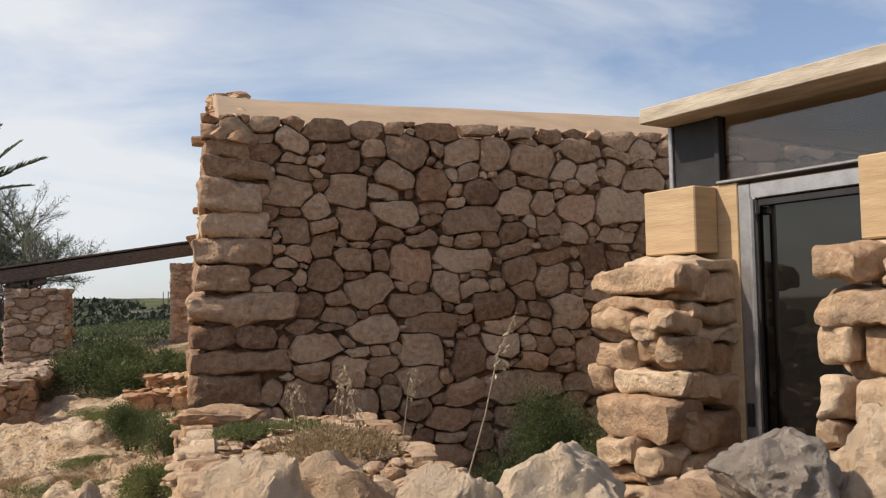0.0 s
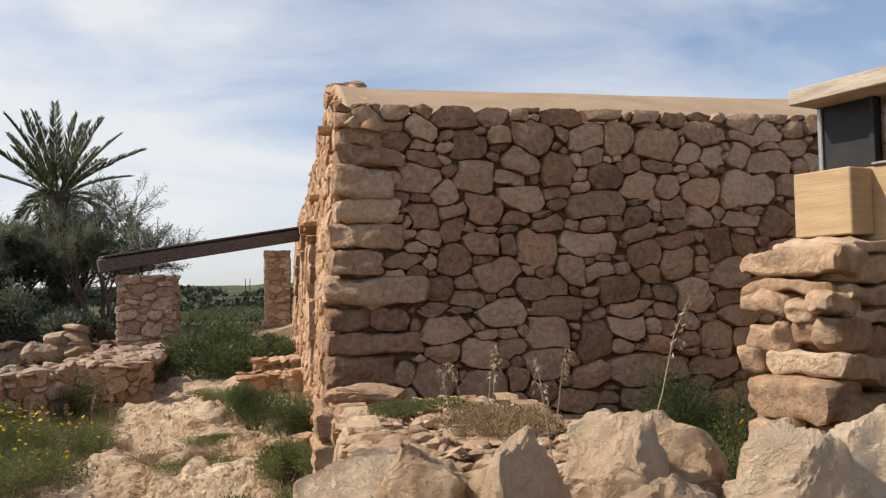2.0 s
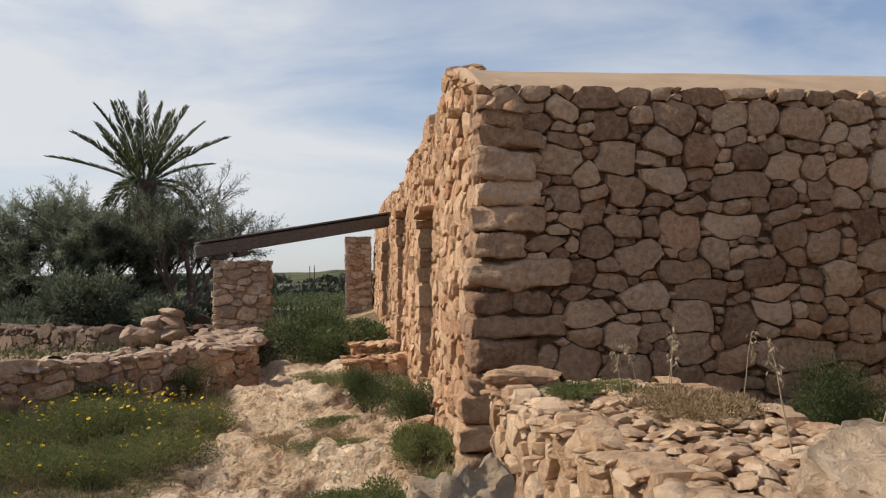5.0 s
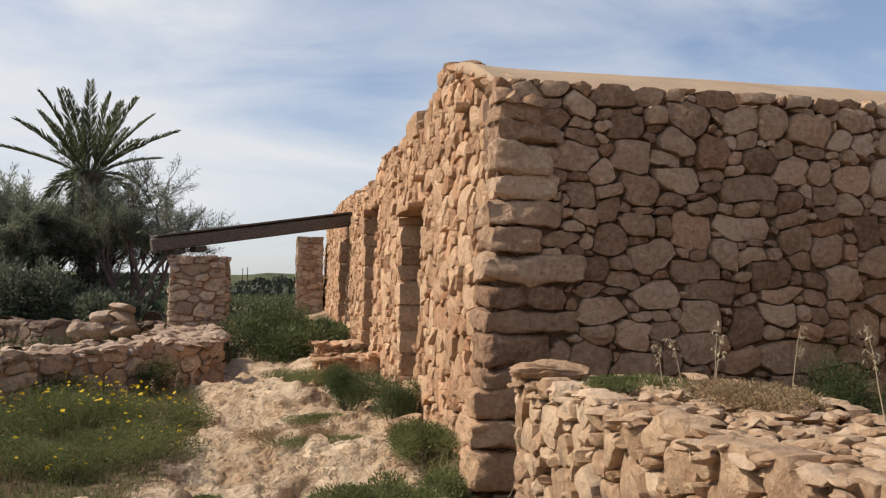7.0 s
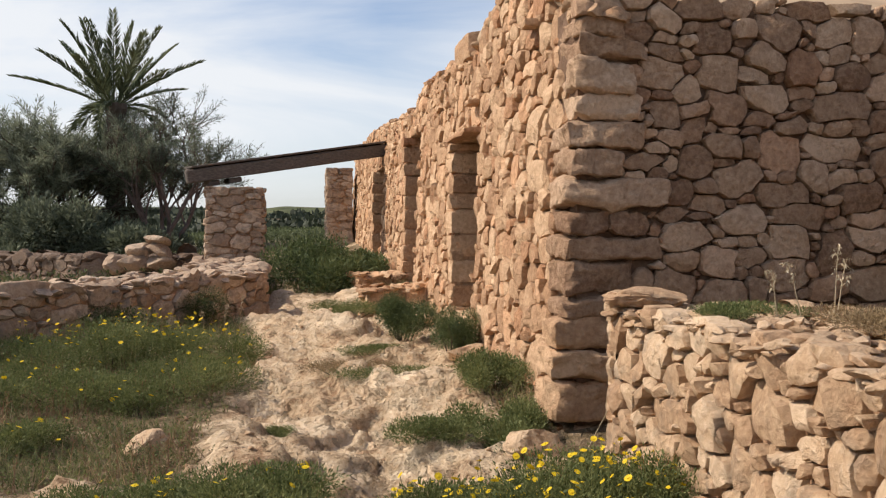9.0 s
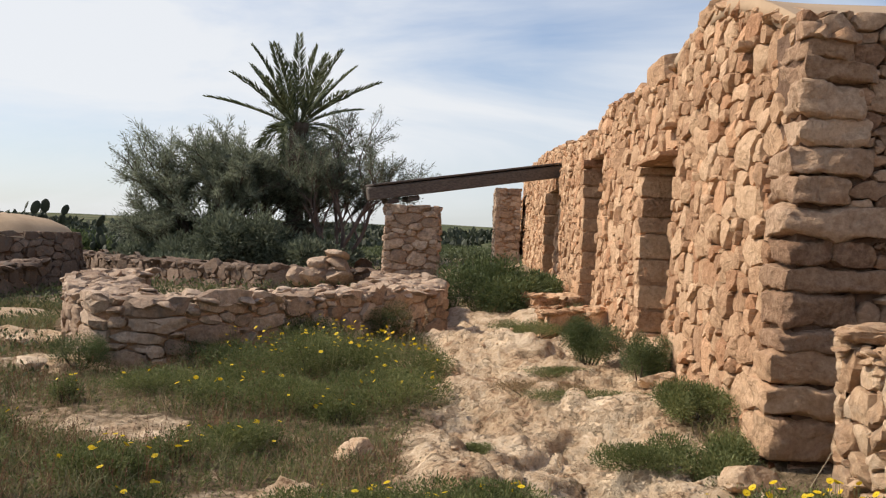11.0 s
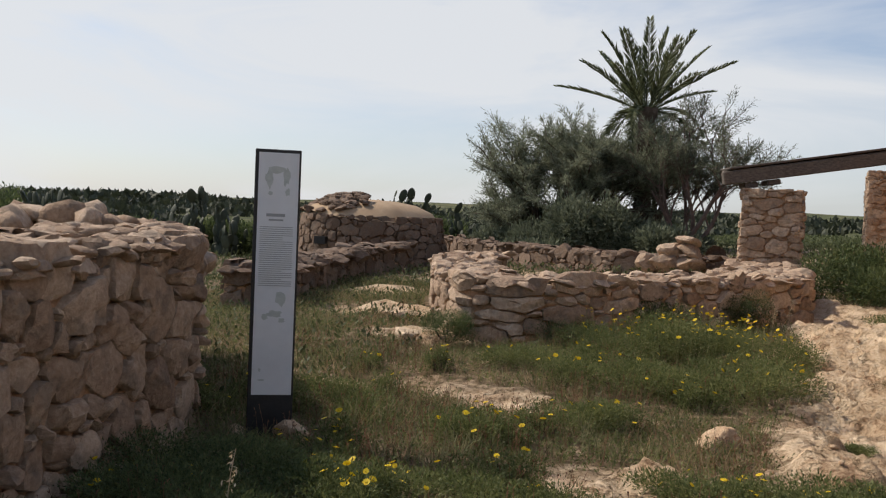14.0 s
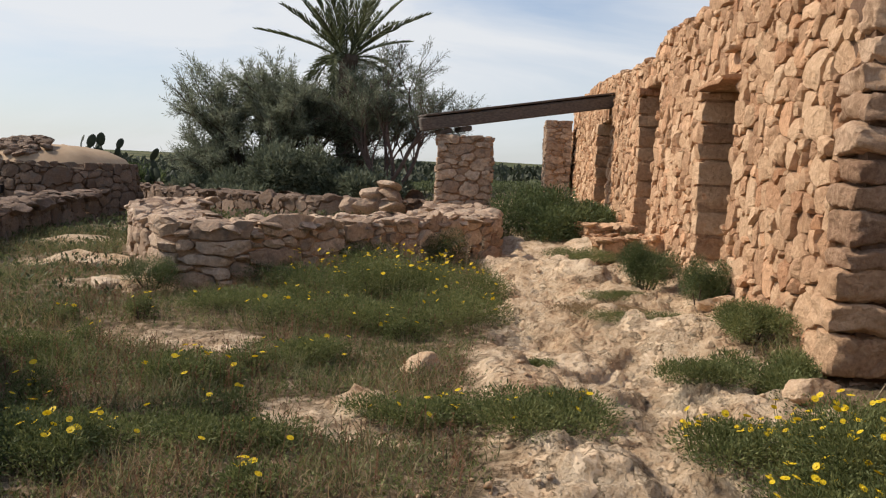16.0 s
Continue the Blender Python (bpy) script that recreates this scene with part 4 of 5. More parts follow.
def pavilion():
    thing = empty("pavilion")
    thing.matrix_world = PV
    def p(name, lo, hi, mat, parent=thing, bevel=0.004, label=""):
        return part(name, box(lo, hi, bevel), mat, parent, label)
    p("concrete_block", (0, -0.305, 1.77), (0.153, 0.006, 2.075), m_concrete, bevel=0.006, label="board-marked sand-coloured concrete block")
    p("concrete_block", (0, -1.75, 1.77), (0.153, -1.093, 2.085), m_concrete, bevel=0.006, label="board-marked sand-coloured concrete block")
    p("side_wall", (0.155, -0.415, 0.0), (0.33, -0.002, 2.083), m_concrete, bevel=0.004, label="board-marked concrete jamb")
    p("side_wall", (0.155, -1.75, 0.0), (0.33, -1.16, 2.05), m_concrete, bevel=0.004)
    p("end_wall", (0.332, 0.0, 0.0), (2.5, 0.15, 2.1), m_concrete, bevel=0.004)
    door = p("door", (0.185, -1.09, 0.08), (0.205, -0.485, 2.0), m_door_glass, bevel=0.0, label="dark glass door in an aluminium frame")
    for lo, hi in (((0.155, -0.483, 0.0), (0.23, -0.419, 2.068)), ((0.155, -1.155, 0.0), (0.23, -1.09, 2.068)), ((0.156, -1.09, 2.0), (0.229, -0.483, 2.068)), ((0.156, -1.09, 0.0), (0.229, -0.483, 0.08))):
        p("frame", lo, hi, m_alu, door)
    p("leaf_stile", (0.165, -0.513, 0.08), (0.184, -0.487, 1.995), m_dark, door, 0.003, "dark upright door stile")
    p("leaf_rail", (0.166, -1.085, 1.965), (0.184, -0.515, 1.995), m_dark, door, 0.003)
    p("handle", (0.10, -0.535, 0.9), (0.13, -0.51, 2.0), m_alu, door, 0.008, "long upright pull bar")
    p("hinge", (0.128, -0.53, 1.93), (0.165, -0.49, 1.965), m_alu, door)
    p("lock", (0.14, -0.465, 1.0), (0.156, -0.435, 1.1), m_dark, door)
    p("sill", (0.14, -1.75, 2.086), (0.26, -0.31, 2.10), m_alu, label="aluminium sill strip")
    p("glazing", (0.19, -4.2, 2.101), (0.202, -0.325, 2.40), m_glass, bevel=0.0, label="clear tinted clerestory glass")
    p("glazing", (0.19, -4.2, 0.0), (0.20, -1.76, 2.085), m_door_glass, bevel=0.0)
    p("post", (0.15, -0.045, 2.085), (0.20, -0.02, 2.405), m_alu)
    p("post", (0.152, -0.325, 2.085), (0.21, -0.295, 2.405), m_dark)
    p("end_panel", (0.165, -0.293, 2.086), (0.19, -0.047, 2.404), m_dark, bevel=0.0, label="dark glazing panel")
    p("fascia", (-0.02, -4.5, 2.405), (0.03, 0.0, 2.478), m_fascia, label="weathered timber fascia board")
    p("roof_slab", (0.031, -4.5, 2.42), (3.0, -0.051, 2.474), m_plaster)
    p("fascia", (0.0301, -0.05, 2.406), (3.0, 0.0, 2.477), m_fascia)
    p("soffit", (0.031, -4.49, 2.406), (0.30, -0.052, 2.419), m_fascia)
    # added rear wall, its near-black colour stands in for the dim interior
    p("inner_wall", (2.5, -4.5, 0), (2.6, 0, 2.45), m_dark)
    p("floor_slab", (0.0, -4.5, -0.1), (2.6, 0.0, 0.0), m_concrete)
    tagged(thing, "modern glazed pavilion with concrete blocks and flat roof", "pavilion", kind="structure")
    # rough stone piers below the blocks
    for y0, y1, extra in ((-0.36, 0.12, 0.0), (-1.85, -1.10, 0.0)):
        pier = empty("stone_pier")
        pier.matrix_world = PV
        for col, (x0, x1) in enumerate(((-0.23, 0.0), (-0.09, 0.27))):
            z = -0.1
            while z < 1.76:
                h = RV.choice((0.075, 0.10, 0.13, 0.17)) * RV.uniform(0.9, 1.15)
                y = y0 + RV.uniform(-0.05, 0.02)
                while y < y1 - 0.06:
                    w = min(RV.choice((0.14, 0.24, 0.36, 0.5)) * RV.uniform(0.85, 1.2), y1 + 0.04 - y)
                    zz = min(z, 1.80 - h) + RV.uniform(-0.015, 0.015)
                    if zz + h > 1.82:
                        zz = 1.82 - h
                    s = RV.uniform(-0.05, 0.05) + 0.10 * (1 - z / 1.8) * (-1)
                    if col == 0 and z > 1.7:
                        break
                    vs, fs = block_shape((x0 + s, y, zz), (x1 + s, y + w - 0.015, zz + h - 0.008), RV, 8, 0.26, 0.032)
                    mesh_ob("stone", vs, fs, m_pale, pier, centre=((x0 + x1) / 2, y + w / 2, zz + h / 2))
                    y += w
                z += h
        tagged(pier, "pier of stacked pale rough stones beside the glass door", "pier", "stone piers")


pavilion()

# ---- sign ----
def build_sign():
    x, y = -5.13, 5.22
    face = math.degrees(math.atan2(-(x + 2.2), (y - 0.66)))
    thing = empty("sign", (x, y, -0.1), face)
    W, H = 0.27, 1.76
    part("post", box((-W / 2, -0.03, 0.0), (W / 2, 0.03, H), 0.004), m_dark, thing, "dark steel slab")
    panel = part("panel", box((-W / 2 + 0.022, -0.036, 0.29), (W / 2 - 0.012, -0.028, H - 0.02), 0.001), m_panel, thing, "pale printed panel, smudged")
    rng = random.Random(3)
    def bar(x0, x1, z0, z1, mat, name="text_line"):
        part(name, box((x0, -0.0385, z0), (x1, -0.0366, z1)), mat, panel)
    bar(-0.06, 0.05, 1.36, 1.378, m_print)
    bar(-0.045, 0.04, 1.335, 1.345, m_print)
    z = 1.30
    while z > 0.95:
        bar(-0.095, 0.10 - (0.06 if rng.random() < 0.12 else 0), z - 0.004, z, m_print)
        z -= 0.0125
    for n, (cx, cz, rx, rz) in enumerate(((-0.05, 1.58, 0.02, 0.05), (0.0, 1.64, 0.05, 0.02), (0.05, 1.6, 0.02, 0.05), (0.06, 1.51, 0.015, 0.02), (-0.04, 1.5, 0.015, 0.012), (0.04, 0.87, 0.03, 0.04), (0.01, 0.78, 0.05, 0.02), (-0.05, 0.76, 0.02, 0.02), (0.05, 0.74, 0.02, 0.015), (-0.07, 0.44, 0.008, 0.01), (-0.06, 0.38, 0.02, 0.005))):
        pts = []
        for k in range(14):
            a = k / 14 * math.tau
            r = 1 + rng.uniform(-0.3, 0.3)
            pts.append((cx + math.cos(a) * rx * r, cz + math.sin(a) * rz * r))
        vs = [(px, -0.0385, pz) for px, pz in pts] + [(px, -0.0365, pz) for px, pz in pts]
        fs = [tuple(range(14))] + [(k, (k + 1) % 14, 14 + (k + 1) % 14, 14 + k) for k in range(14)]
        mesh_ob("drawing", vs, fs, m_green_print, panel, smooth=False)
    tagged(thing, "tall narrow information panel on a dark steel slab", "sign")
    vs, fs = rock_shape((x + 0.19, y - 0.02, -0.03), (0.16, 0.06, 0.09), rng, 3, 0.2)
    tagged(mesh_ob("footing", vs, fs, m_boulder, centre=(x + 0.22, y - 0.02, -0.06)), "pale stone footing beside the sign", "stone")

    vs, fs = rock_shape((x - 0.17, y - 0.1, -0.05), (0.09, 0.06, 0.07), rng, 3, 0.2)
    tagged(mesh_ob("footing", vs, fs, m_boulder, centre=(x - 0.17, y - 0.1, -0.05)), "pale stone footing beside the sign", "stone")


build_sign()

# ---- wall beside the sign, and the rest of the field ----
left_wall = ridge_wall("field_wall", [(-5.6, 1.0), (-5.45, 2.8), (-6.08, 5.0), (-8.2, 7.0)], lambda s: -0.15, lambda s: 1.03 + 0.10 * smooth(0.25, 0.6, s), 0.94, RW, "thick dry-stone wall of brown limestone", 0.165, 1.2, cap_size=(0.04, 0.10), proud=(0.03, 0.09), fitted=False, rag=1.5)
heap = random.Random(8)
shapes = []
for k in range(70):
    a, r = heap.uniform(0, math.tau), heap.random() ** 0.5
    x, y = -7.2 + 1.3 * r * math.cos(a), 5.6 + 1.1 * r * math.sin(a)
    shapes.append(rock_shape((x, y, 0.75 + 0.45 * (1 - r * r)), (heap.uniform(0.12, 0.28), heap.uniform(0.1, 0.2), heap.uniform(0.08, 0.14)), heap, 2, 0.3))
tagged(mesh_ob("stone_heap", *gather(shapes), m_field_i), "heap of loose weathered field stones", "stone heap", kind="stuff")


def build_hut():
    at, r0 = Vector((-12.4, 21.0, -0.2)), 2.0
    rng = random.Random(14)
    thing = empty("stone_hut", at)
    n = 28
    def rad(z):
        return r0 - 0.16 * z
    vs = [(math.cos(k / n * math.tau) * (rad(z) - 0.05), math.sin(k / n * math.tau) * (rad(z) - 0.05), z) for z in (0, 0.7, 1.4) for k in range(n)]
    fs = [(a * n + k, a * n + (k + 1) % n, (a + 1) * n + (k + 1) % n, (a + 1) * n + k) for a in (0, 1) for k in range(n)]
    core = mesh_ob("wall", vs, fs, m_core, thing, smooth=False)
    polys = cells(r0 * math.tau, 1.45, ((0.34, 0.4), (0.2, 0.4), (0.12, 1)), (1, 2.4), rng, 0.02, step=0.02)
    # hut stones carry the shade of their sunless side as darker colour
    lay(core, lambda u, v, d: (math.cos(u / r0) * (rad(v) + d - 0.04), math.sin(u / r0) * (rad(v) + d - 0.04), v), polys, rng, m_shaded, m_shaded_i, (0.04, 0.1), 0.1, lambda u, v: abs(u / r0 - 4.9), 150)
    vs = [(0.25, 0, 1.83)]
    fs = []
    for j, (rr, z) in enumerate(((0.6, 1.82), (1.15, 1.75), (1.55, 1.62), (1.80, 1.40))):
        for k in range(n):
            a = k / n * math.tau
            q = rr * (1 + 0.04 * noise.noise(Vector((math.cos(a) * 2, math.sin(a) * 2, z))))
            vs.append((math.cos(a) * q, math.sin(a) * q, z - 0.11 * math.cos(a) * q * (1.85 - z) * 2 + 0.05 * noise.noise(Vector((math.cos(a) * 3, math.sin(a) * 3, z * 2)))))
    fs += [(0, 1 + k, 1 + (k + 1) % n) for k in range(n)]
    for j in range(3):
        fs += [(1 + j * n + k, 1 + (j + 1) * n + k, 1 + (j + 1) * n + (k + 1) % n, 1 + j * n + (k + 1) % n) for k in range(n)]
    mesh_ob("roof", vs, fs, m_plaster, thing)
    heap_shapes = []
    for k in range(90):
        a, r = rng.uniform(3.0, 5.0), rng.uniform(0.7, 1.75)
        heap_shapes.append(rock_shape((math.cos(a) * r, math.sin(a) * r, 1.98 - 0.32 * (r - 0.5) ** 1.6), (0.2, 0.17, 0.08), rng, 2, 0.3))
    tagged(mesh_ob("rubble", *gather(heap_shapes), m_shaded_i, thing), kind="stuff")
    # no real hole: a near-black block stands in for the opening's shade
    part("hatch", box((-0.55, -1.98, 0.72), (-0.25, -1.7, 0.9)), m_dark, thing, "small dark opening")
    tagged(thing, "round dry-stone hut with a domed plaster roof", "hut")


build_hut()
far_wall = ridge_wall("field_wall", [(-9.0, 10.5), (-10.5, 16.5), (-10.8, 19.3)], lambda s: -0.2, lambda s: 0.5 + 0.1 * s, 0.6, RW, "low dry-stone field wall running to the hut", 0.3, 1.5, m_shaded, m_shaded_i, limit=60, cap_pieces=30)


# ---- plants ----
m_grass = leaf_mat("grass_green", (0.10, 0.105, 0.045), (0.29, 0.27, 0.14))
m_field_grass = leaf_mat("field_green", (0.055, 0.07, 0.028), (0.15, 0.165, 0.072))
m_scrub = leaf_mat("scrub_leaves", (0.03, 0.036, 0.022), (0.075, 0.085, 0.05), 0.7, 0.1)
m_dry = leaf_mat("grass_dry", (0.19, 0.13, 0.068), (0.43, 0.32, 0.18))
m_sorrel = leaf_mat("reddish_stems", (0.13, 0.062, 0.038), (0.30, 0.165, 0.095))
m_herb = leaf_mat("herb_leaves", (0.08, 0.102, 0.032), (0.235, 0.25, 0.095))
m_bush = leaf_mat("bush_leaves", (0.048, 0.072, 0.027), (0.155, 0.185, 0.072))
# grove and palm leaf tones are lightened, distance haze included in the colour
m_tam = leaf_mat("tamarisk_leaves", (0.11, 0.126, 0.085), (0.29, 0.315, 0.22), 0.65, 0.5)
m_grove = leaf_mat("grove_leaves", (0.07, 0.086, 0.054), (0.20, 0.222, 0.145))
m_frond = leaf_mat("palm_leaflets", (0.062, 0.074, 0.038), (0.175, 0.195, 0.10))
m_bark = plain_mat("bark", (0.05, 0.036, 0.026), (0.13, 0.10, 0.075), 0.95, 6, 0.8, stretch=(1, 1, 0.4))
m_twig = plain_mat("bare_twigs", (0.10, 0.068, 0.056), (0.22, 0.16, 0.135), 0.95, 6, 0.2)
m_straw = leaf_mat("oat_straw", (0.40, 0.31, 0.19), (0.66, 0.56, 0.40), 0.6, 0.3)
m_yellow = leaf_mat("yellow_petals", (0.70, 0.46, 0.01), (0.86, 0.66, 0.03), 0.6, 0.3)
m_cactus = plain_mat("cactus_pads", (0.028, 0.036, 0.022), (0.07, 0.08, 0.05), 0.65, 3, 0.15)


class Leaves:
    """Gathers many small blades and leaves for one mesh."""

    def __init__(self):
        self.v, self.f = [], []

    def blade(self, p, way, length, width, bend, rng):
        side = way.cross(Vector((rng.gauss(0, 1), rng.gauss(0, 1), rng.gauss(0, 1)))).normalized() * width / 2
        q = p + way * length * 0.55
        r = q + (way + Vector((bend[0], bend[1], -0.15))).normalized() * length * 0.45
        o = len(self.v)
        self.v += [tuple(p - side), tuple(p + side), tuple(q + side * 0.8), tuple(q - side * 0.8), tuple(r)]
        self.f += [(o, o + 1, o + 2, o + 3), (o + 3, o + 2, o + 4)]

    def leaf(self, p, way, length, width, rng):
        side = way.cross(Vector((rng.gauss(0, 1), rng.gauss(0, 1), rng.gauss(0, 1)))).normalized() * width / 2
        o = len(self.v)
        self.v += [tuple(p), tuple(p + way * length * 0.45 + side), tuple(p + way * length), tuple(p + way * length * 0.45 - side)]
        self.f.append((o, o + 1, o + 2, o + 3))

    def tube(self, pts, r0, r1, sides=5):
        o, n = len(self.v), len(pts)
        for i, p in enumerate(pts):
            w = (pts[min(i + 1, n - 1)] - pts[max(i - 1, 0)]).normalized()
            a = w.orthogonal().normalized()
            b = w.cross(a)
            r = r0 + (r1 - r0) * i / (n - 1)
            for k in range(sides):
                t = k / sides * math.tau
                self.v.append(tuple(p + (a * math.cos(t) + b * math.sin(t)) * r))
        for i in range(n - 1):
            for k in range(sides):
                j = (k + 1) % sides
                self.f.append((o + i * sides + k, o + i * sides + j, o + (i + 1) * sides + j, o + (i + 1) * sides + k))

    def make(self, name, material, parent=None, smooth_shade=False):
        return mesh_ob(name, self.v, self.f, material, parent, smooth_shade)


def up_way(rng, spread):
    return Vector((rng.gauss(0, spread), rng.gauss(0, spread), 1)).normalized()


def in_wall(x, y):
    """Where walls stand, so that nothing grows through them."""
    if x > -0.12 or (y < 1.9 and x > -1.2):
        return True
    for a, b in (((-2.32, 12.42), (-4.8, 9.55)), ((-5.25, 9.5), (-5.75, 10.3)), ((-5.75, 10.3), (-6.8, 12.7)), ((-6.8, 12.7), (-6.95, 14.2)), ((-5.6, 1.0), (-5.45, 2.8)), ((-5.45, 2.8), (-6.08, 5.0)), ((-6.08, 5.0), (-8.2, 7.0))):
        a, b, p = Vector(a), Vector(b), Vector((x, y))
        t = max(0, min(1, (p - a).dot(b - a) / (b - a).length_squared))
        if (p - a - (b - a) * t).length < 0.5:
            return True
    return False


def grow_grass():
    rng = random.Random(91)
    green, dry, low = Leaves(), Leaves(), Leaves()
    tries = 0
    while tries < 210000:
        tries += 1
        u = rng.random()
        y = 2.0 + 13.5 * u ** 1.25
        x = rng.uniform(-10.5, 0.0) if y > 7 else rng.uniform(-7.5, 0.0)
        b = bare(x, y)
        if in_wall(x, y) or b > 0.10 + rng.uniform(-0.12, 0.10):
            continue
        patch = noise.noise(Vector((x * 0.7, y * 0.7, 40)))
        lush = noise.noise(Vector((x * 1.6, y * 1.6, 12)))
        if rng.random() > 0.45 + 0.55 * (lush + 0.4):
            continue
        p = Vector((x, y, ground_z(x, y) - 0.01))
        h = rng.uniform(0.035, 0.11) * (1 + 1.7 * max(0, lush + 0.1) + 0.5 * smooth(6, 14, y))
        bend = (rng.uniform(-0.5, 0.5), rng.uniform(-0.5, 0.5))
        kind = rng.random() + patch * 0.5 + (0.15 if b > -0.2 else -0.05)
        if kind < 0.24:
            green.blade(p, up_way(rng, 0.4), h * 1.35, rng.uniform(0.004, 0.008), bend, rng)
        elif kind < 0.74:
            z = up_way(rng, 0.45)
            for k in range(5):
                low.leaf(p + z * h * rng.uniform(0.1, 0.9), up_way(rng, 1.1), rng.uniform(0.014, 0.034), rng.uniform(0.005, 0.010), rng)
        else:
            dry.blade(p, up_way(rng, 0.5), h * 1.2, rng.uniform(0.003, 0.006), bend, rng)
    tagged(green.make("grass", m_grass), "short green grass and weeds on thin soil", "grass", kind="stuff")
    tagged(low.make("ground_herbs", m_herb), "low leafy green herbs covering the ground", "herbs", kind="stuff")
    tagged(dry.make("dry_grass", m_dry), "dry straw-coloured grass among the weeds", "grass", kind="stuff")
    # coarse cover of the field further off
    far, farleaf = Leaves(), Leaves()
    for _ in range(26000):
        y = 14 + 46 * rng.random() ** 1.6
        x = rng.uniform(-26, 3) * (1 if y < 30 else 1.4)
        if (x > -0.9 and y < 26) or (abs(x + 12.4) < 2 and abs(y - 21) < 2):
            continue
        p = Vector((x, y, ground_z(x, y) - 0.02))
        s = 0.5 + y / 40
        if rng.random() < 0.5:
            far.blade(p, up_way(rng, 0.4), rng.uniform(0.12, 0.3) * s, 0.02 * s, (rng.uniform(-0.4, 0.4), 0), rng)
        else:
            for k in range(3):
                farleaf.leaf(p + Vector((0, 0, rng.uniform(0, 0.2) * s)), up_way(rng, 1.0), 0.09 * s, 0.04 * s, rng)
    for _ in range(9000):
        x, y = rng.uniform(-14, -5.6), rng.uniform(5.5, 15)
        if in_wall(x, y) or bare(x, y) > 0.2:
            continue
        p = Vector((x, y, ground_z(x, y) - 0.02))
        farleaf.leaf(p + Vector((0, 0, rng.uniform(0, 0.15))), up_way(rng, 0.9), 0.07, 0.03, rng)
    tagged(far.make("field_grass", m_field_grass), "rough green grass over the open field", "grass", kind="stuff")
    tagged(farleaf.make("field_herbs", m_field_grass), "leafy green weeds over the open field", "herbs", kind="stuff")


grow_grass()


def bush(name, at, rx, ry, h, n, leaf, material, label, cat, seed, stems=10, group="", thin=0.45, clumps=9, z=None):
    """A shrub: stems and many leaves in uneven clumps."""
    rng = random.Random(seed)
    z = ground_z(*at) if z is None else z
    if leaf < 0.05:
        leaf, n = leaf * 0.62, n * 1.9
    thing = empty(name, (at[0], at[1], z))
    lv, st = Leaves(), Leaves()
    heads = []
    for k in range(clumps):
        a, r = rng.uniform(0, math.tau), rng.random() ** 0.5 * 0.9
        heads.append(Vector((rx * r * math.cos(a), ry * r * math.sin(a), h * rng.uniform(0.3, 0.8) * (1 - 0.4 * r))))
    for k in range(stems):
        q = heads[k % len(heads)]
        b = Vector((q.x * 0.35, q.y * 0.35, -0.03))
        st.tube([b, b.lerp(q, 0.5) + Vector((rng.uniform(-1, 1), rng.uniform(-1, 1), 0)) * 0.05 * h, q], 0.012 * h + 0.003, 0.003, 4)
    for k in range(int(n * 1.9)):
        q = heads[rng.randrange(len(heads))]
        d = Vector((rng.gauss(0, 1), rng.gauss(0, 1), rng.gauss(0, 1))).normalized()
        p = q + Vector((d.x * rx * thin, d.y * ry * thin, d.z * h * thin * 0.75)) * rng.random() ** 0.4 * (1.25 if rng.random() < 0.25 else 1)
        if p.z < 0.0:
            p.z = rng.uniform(0, 0.06)
        w = (d * 0.9 + Vector((0, 0, 0.55)) + Vector((rng.gauss(0, 0.6), rng.gauss(0, 0.6), rng.gauss(0, 0.5)))).normalized()
        lv.leaf(p, w, leaf * rng.uniform(0.5, 1.4), leaf * rng.uniform(0.2, 0.42), rng)
    tagged(lv.make("foliage", material, thing), kind="stuff")
    tagged(st.make("stem_tangle", m_bark, thing), kind="stuff")
    return tagged(thing, label, cat, group)


flower_bm = bmesh.new()
for k in range(12):
    a = k / 12 * math.tau
    w = Vector((math.cos(a), math.sin(a), 0.12))
    s = Vector((-math.sin(a), math.cos(a), 0)) * 0.0045
    q = [flower_bm.verts.new(c) for c in (w * 0.006 - s * 0.6, w * 0.018 - s, w * 0.022, w * 0.018 + s, w * 0.006 + s * 0.6)]
    flower_bm.faces.new(q)
bmesh.ops.create_cone(flower_bm, cap_ends=True, segments=8, radius1=0.0075, radius2=0.005, depth=0.006, matrix=Matrix.Translation((0, 0, 0.003)))
flower_mesh = bpy.data.meshes.new("flower")
flower_bm.to_mesh(flower_mesh)
flower_bm.free()
flower_mesh.materials.append(m_yellow)


def daisies(at, rx, ry, h, flowers, n, seed, label="clump of yellow crown daisies in flower", big=1.0):
    rng = random.Random(seed)
    thing = bush("daisy_clump", at, rx, ry, h, int(n * 1.5), 0.036, m_herb, label, "flowers", seed, 14, "daisy clumps", 0.5, 12)
    st = Leaves()
    for k in range(flowers):
        a, r = rng.uniform(0, math.tau), rng.random() ** 0.5
        p = Vector((rx * r * math.cos(a) * 1.05, ry * r * math.sin(a) * 1.05, h * (0.72 + 0.5 * rng.random() - 0.25 * r)))
        st.tube([Vector((p.x * 0.9, p.y * 0.9, 0.0)), p - Vector((0, 0, 0.002))], 0.0022, 0.0016, 3)
        f = new("flower", flower_mesh)
        f.parent = thing
        f.matrix_local = pose(*p, rng.uniform(-40, 40) + 15, rng.uniform(-35, 35), rng.uniform(0, 360)) @ Matrix.Scale(rng.uniform(0.6, 1.05) * big, 4)
    tagged(st.make("stalk_tangle", m_herb, thing), kind="stuff")


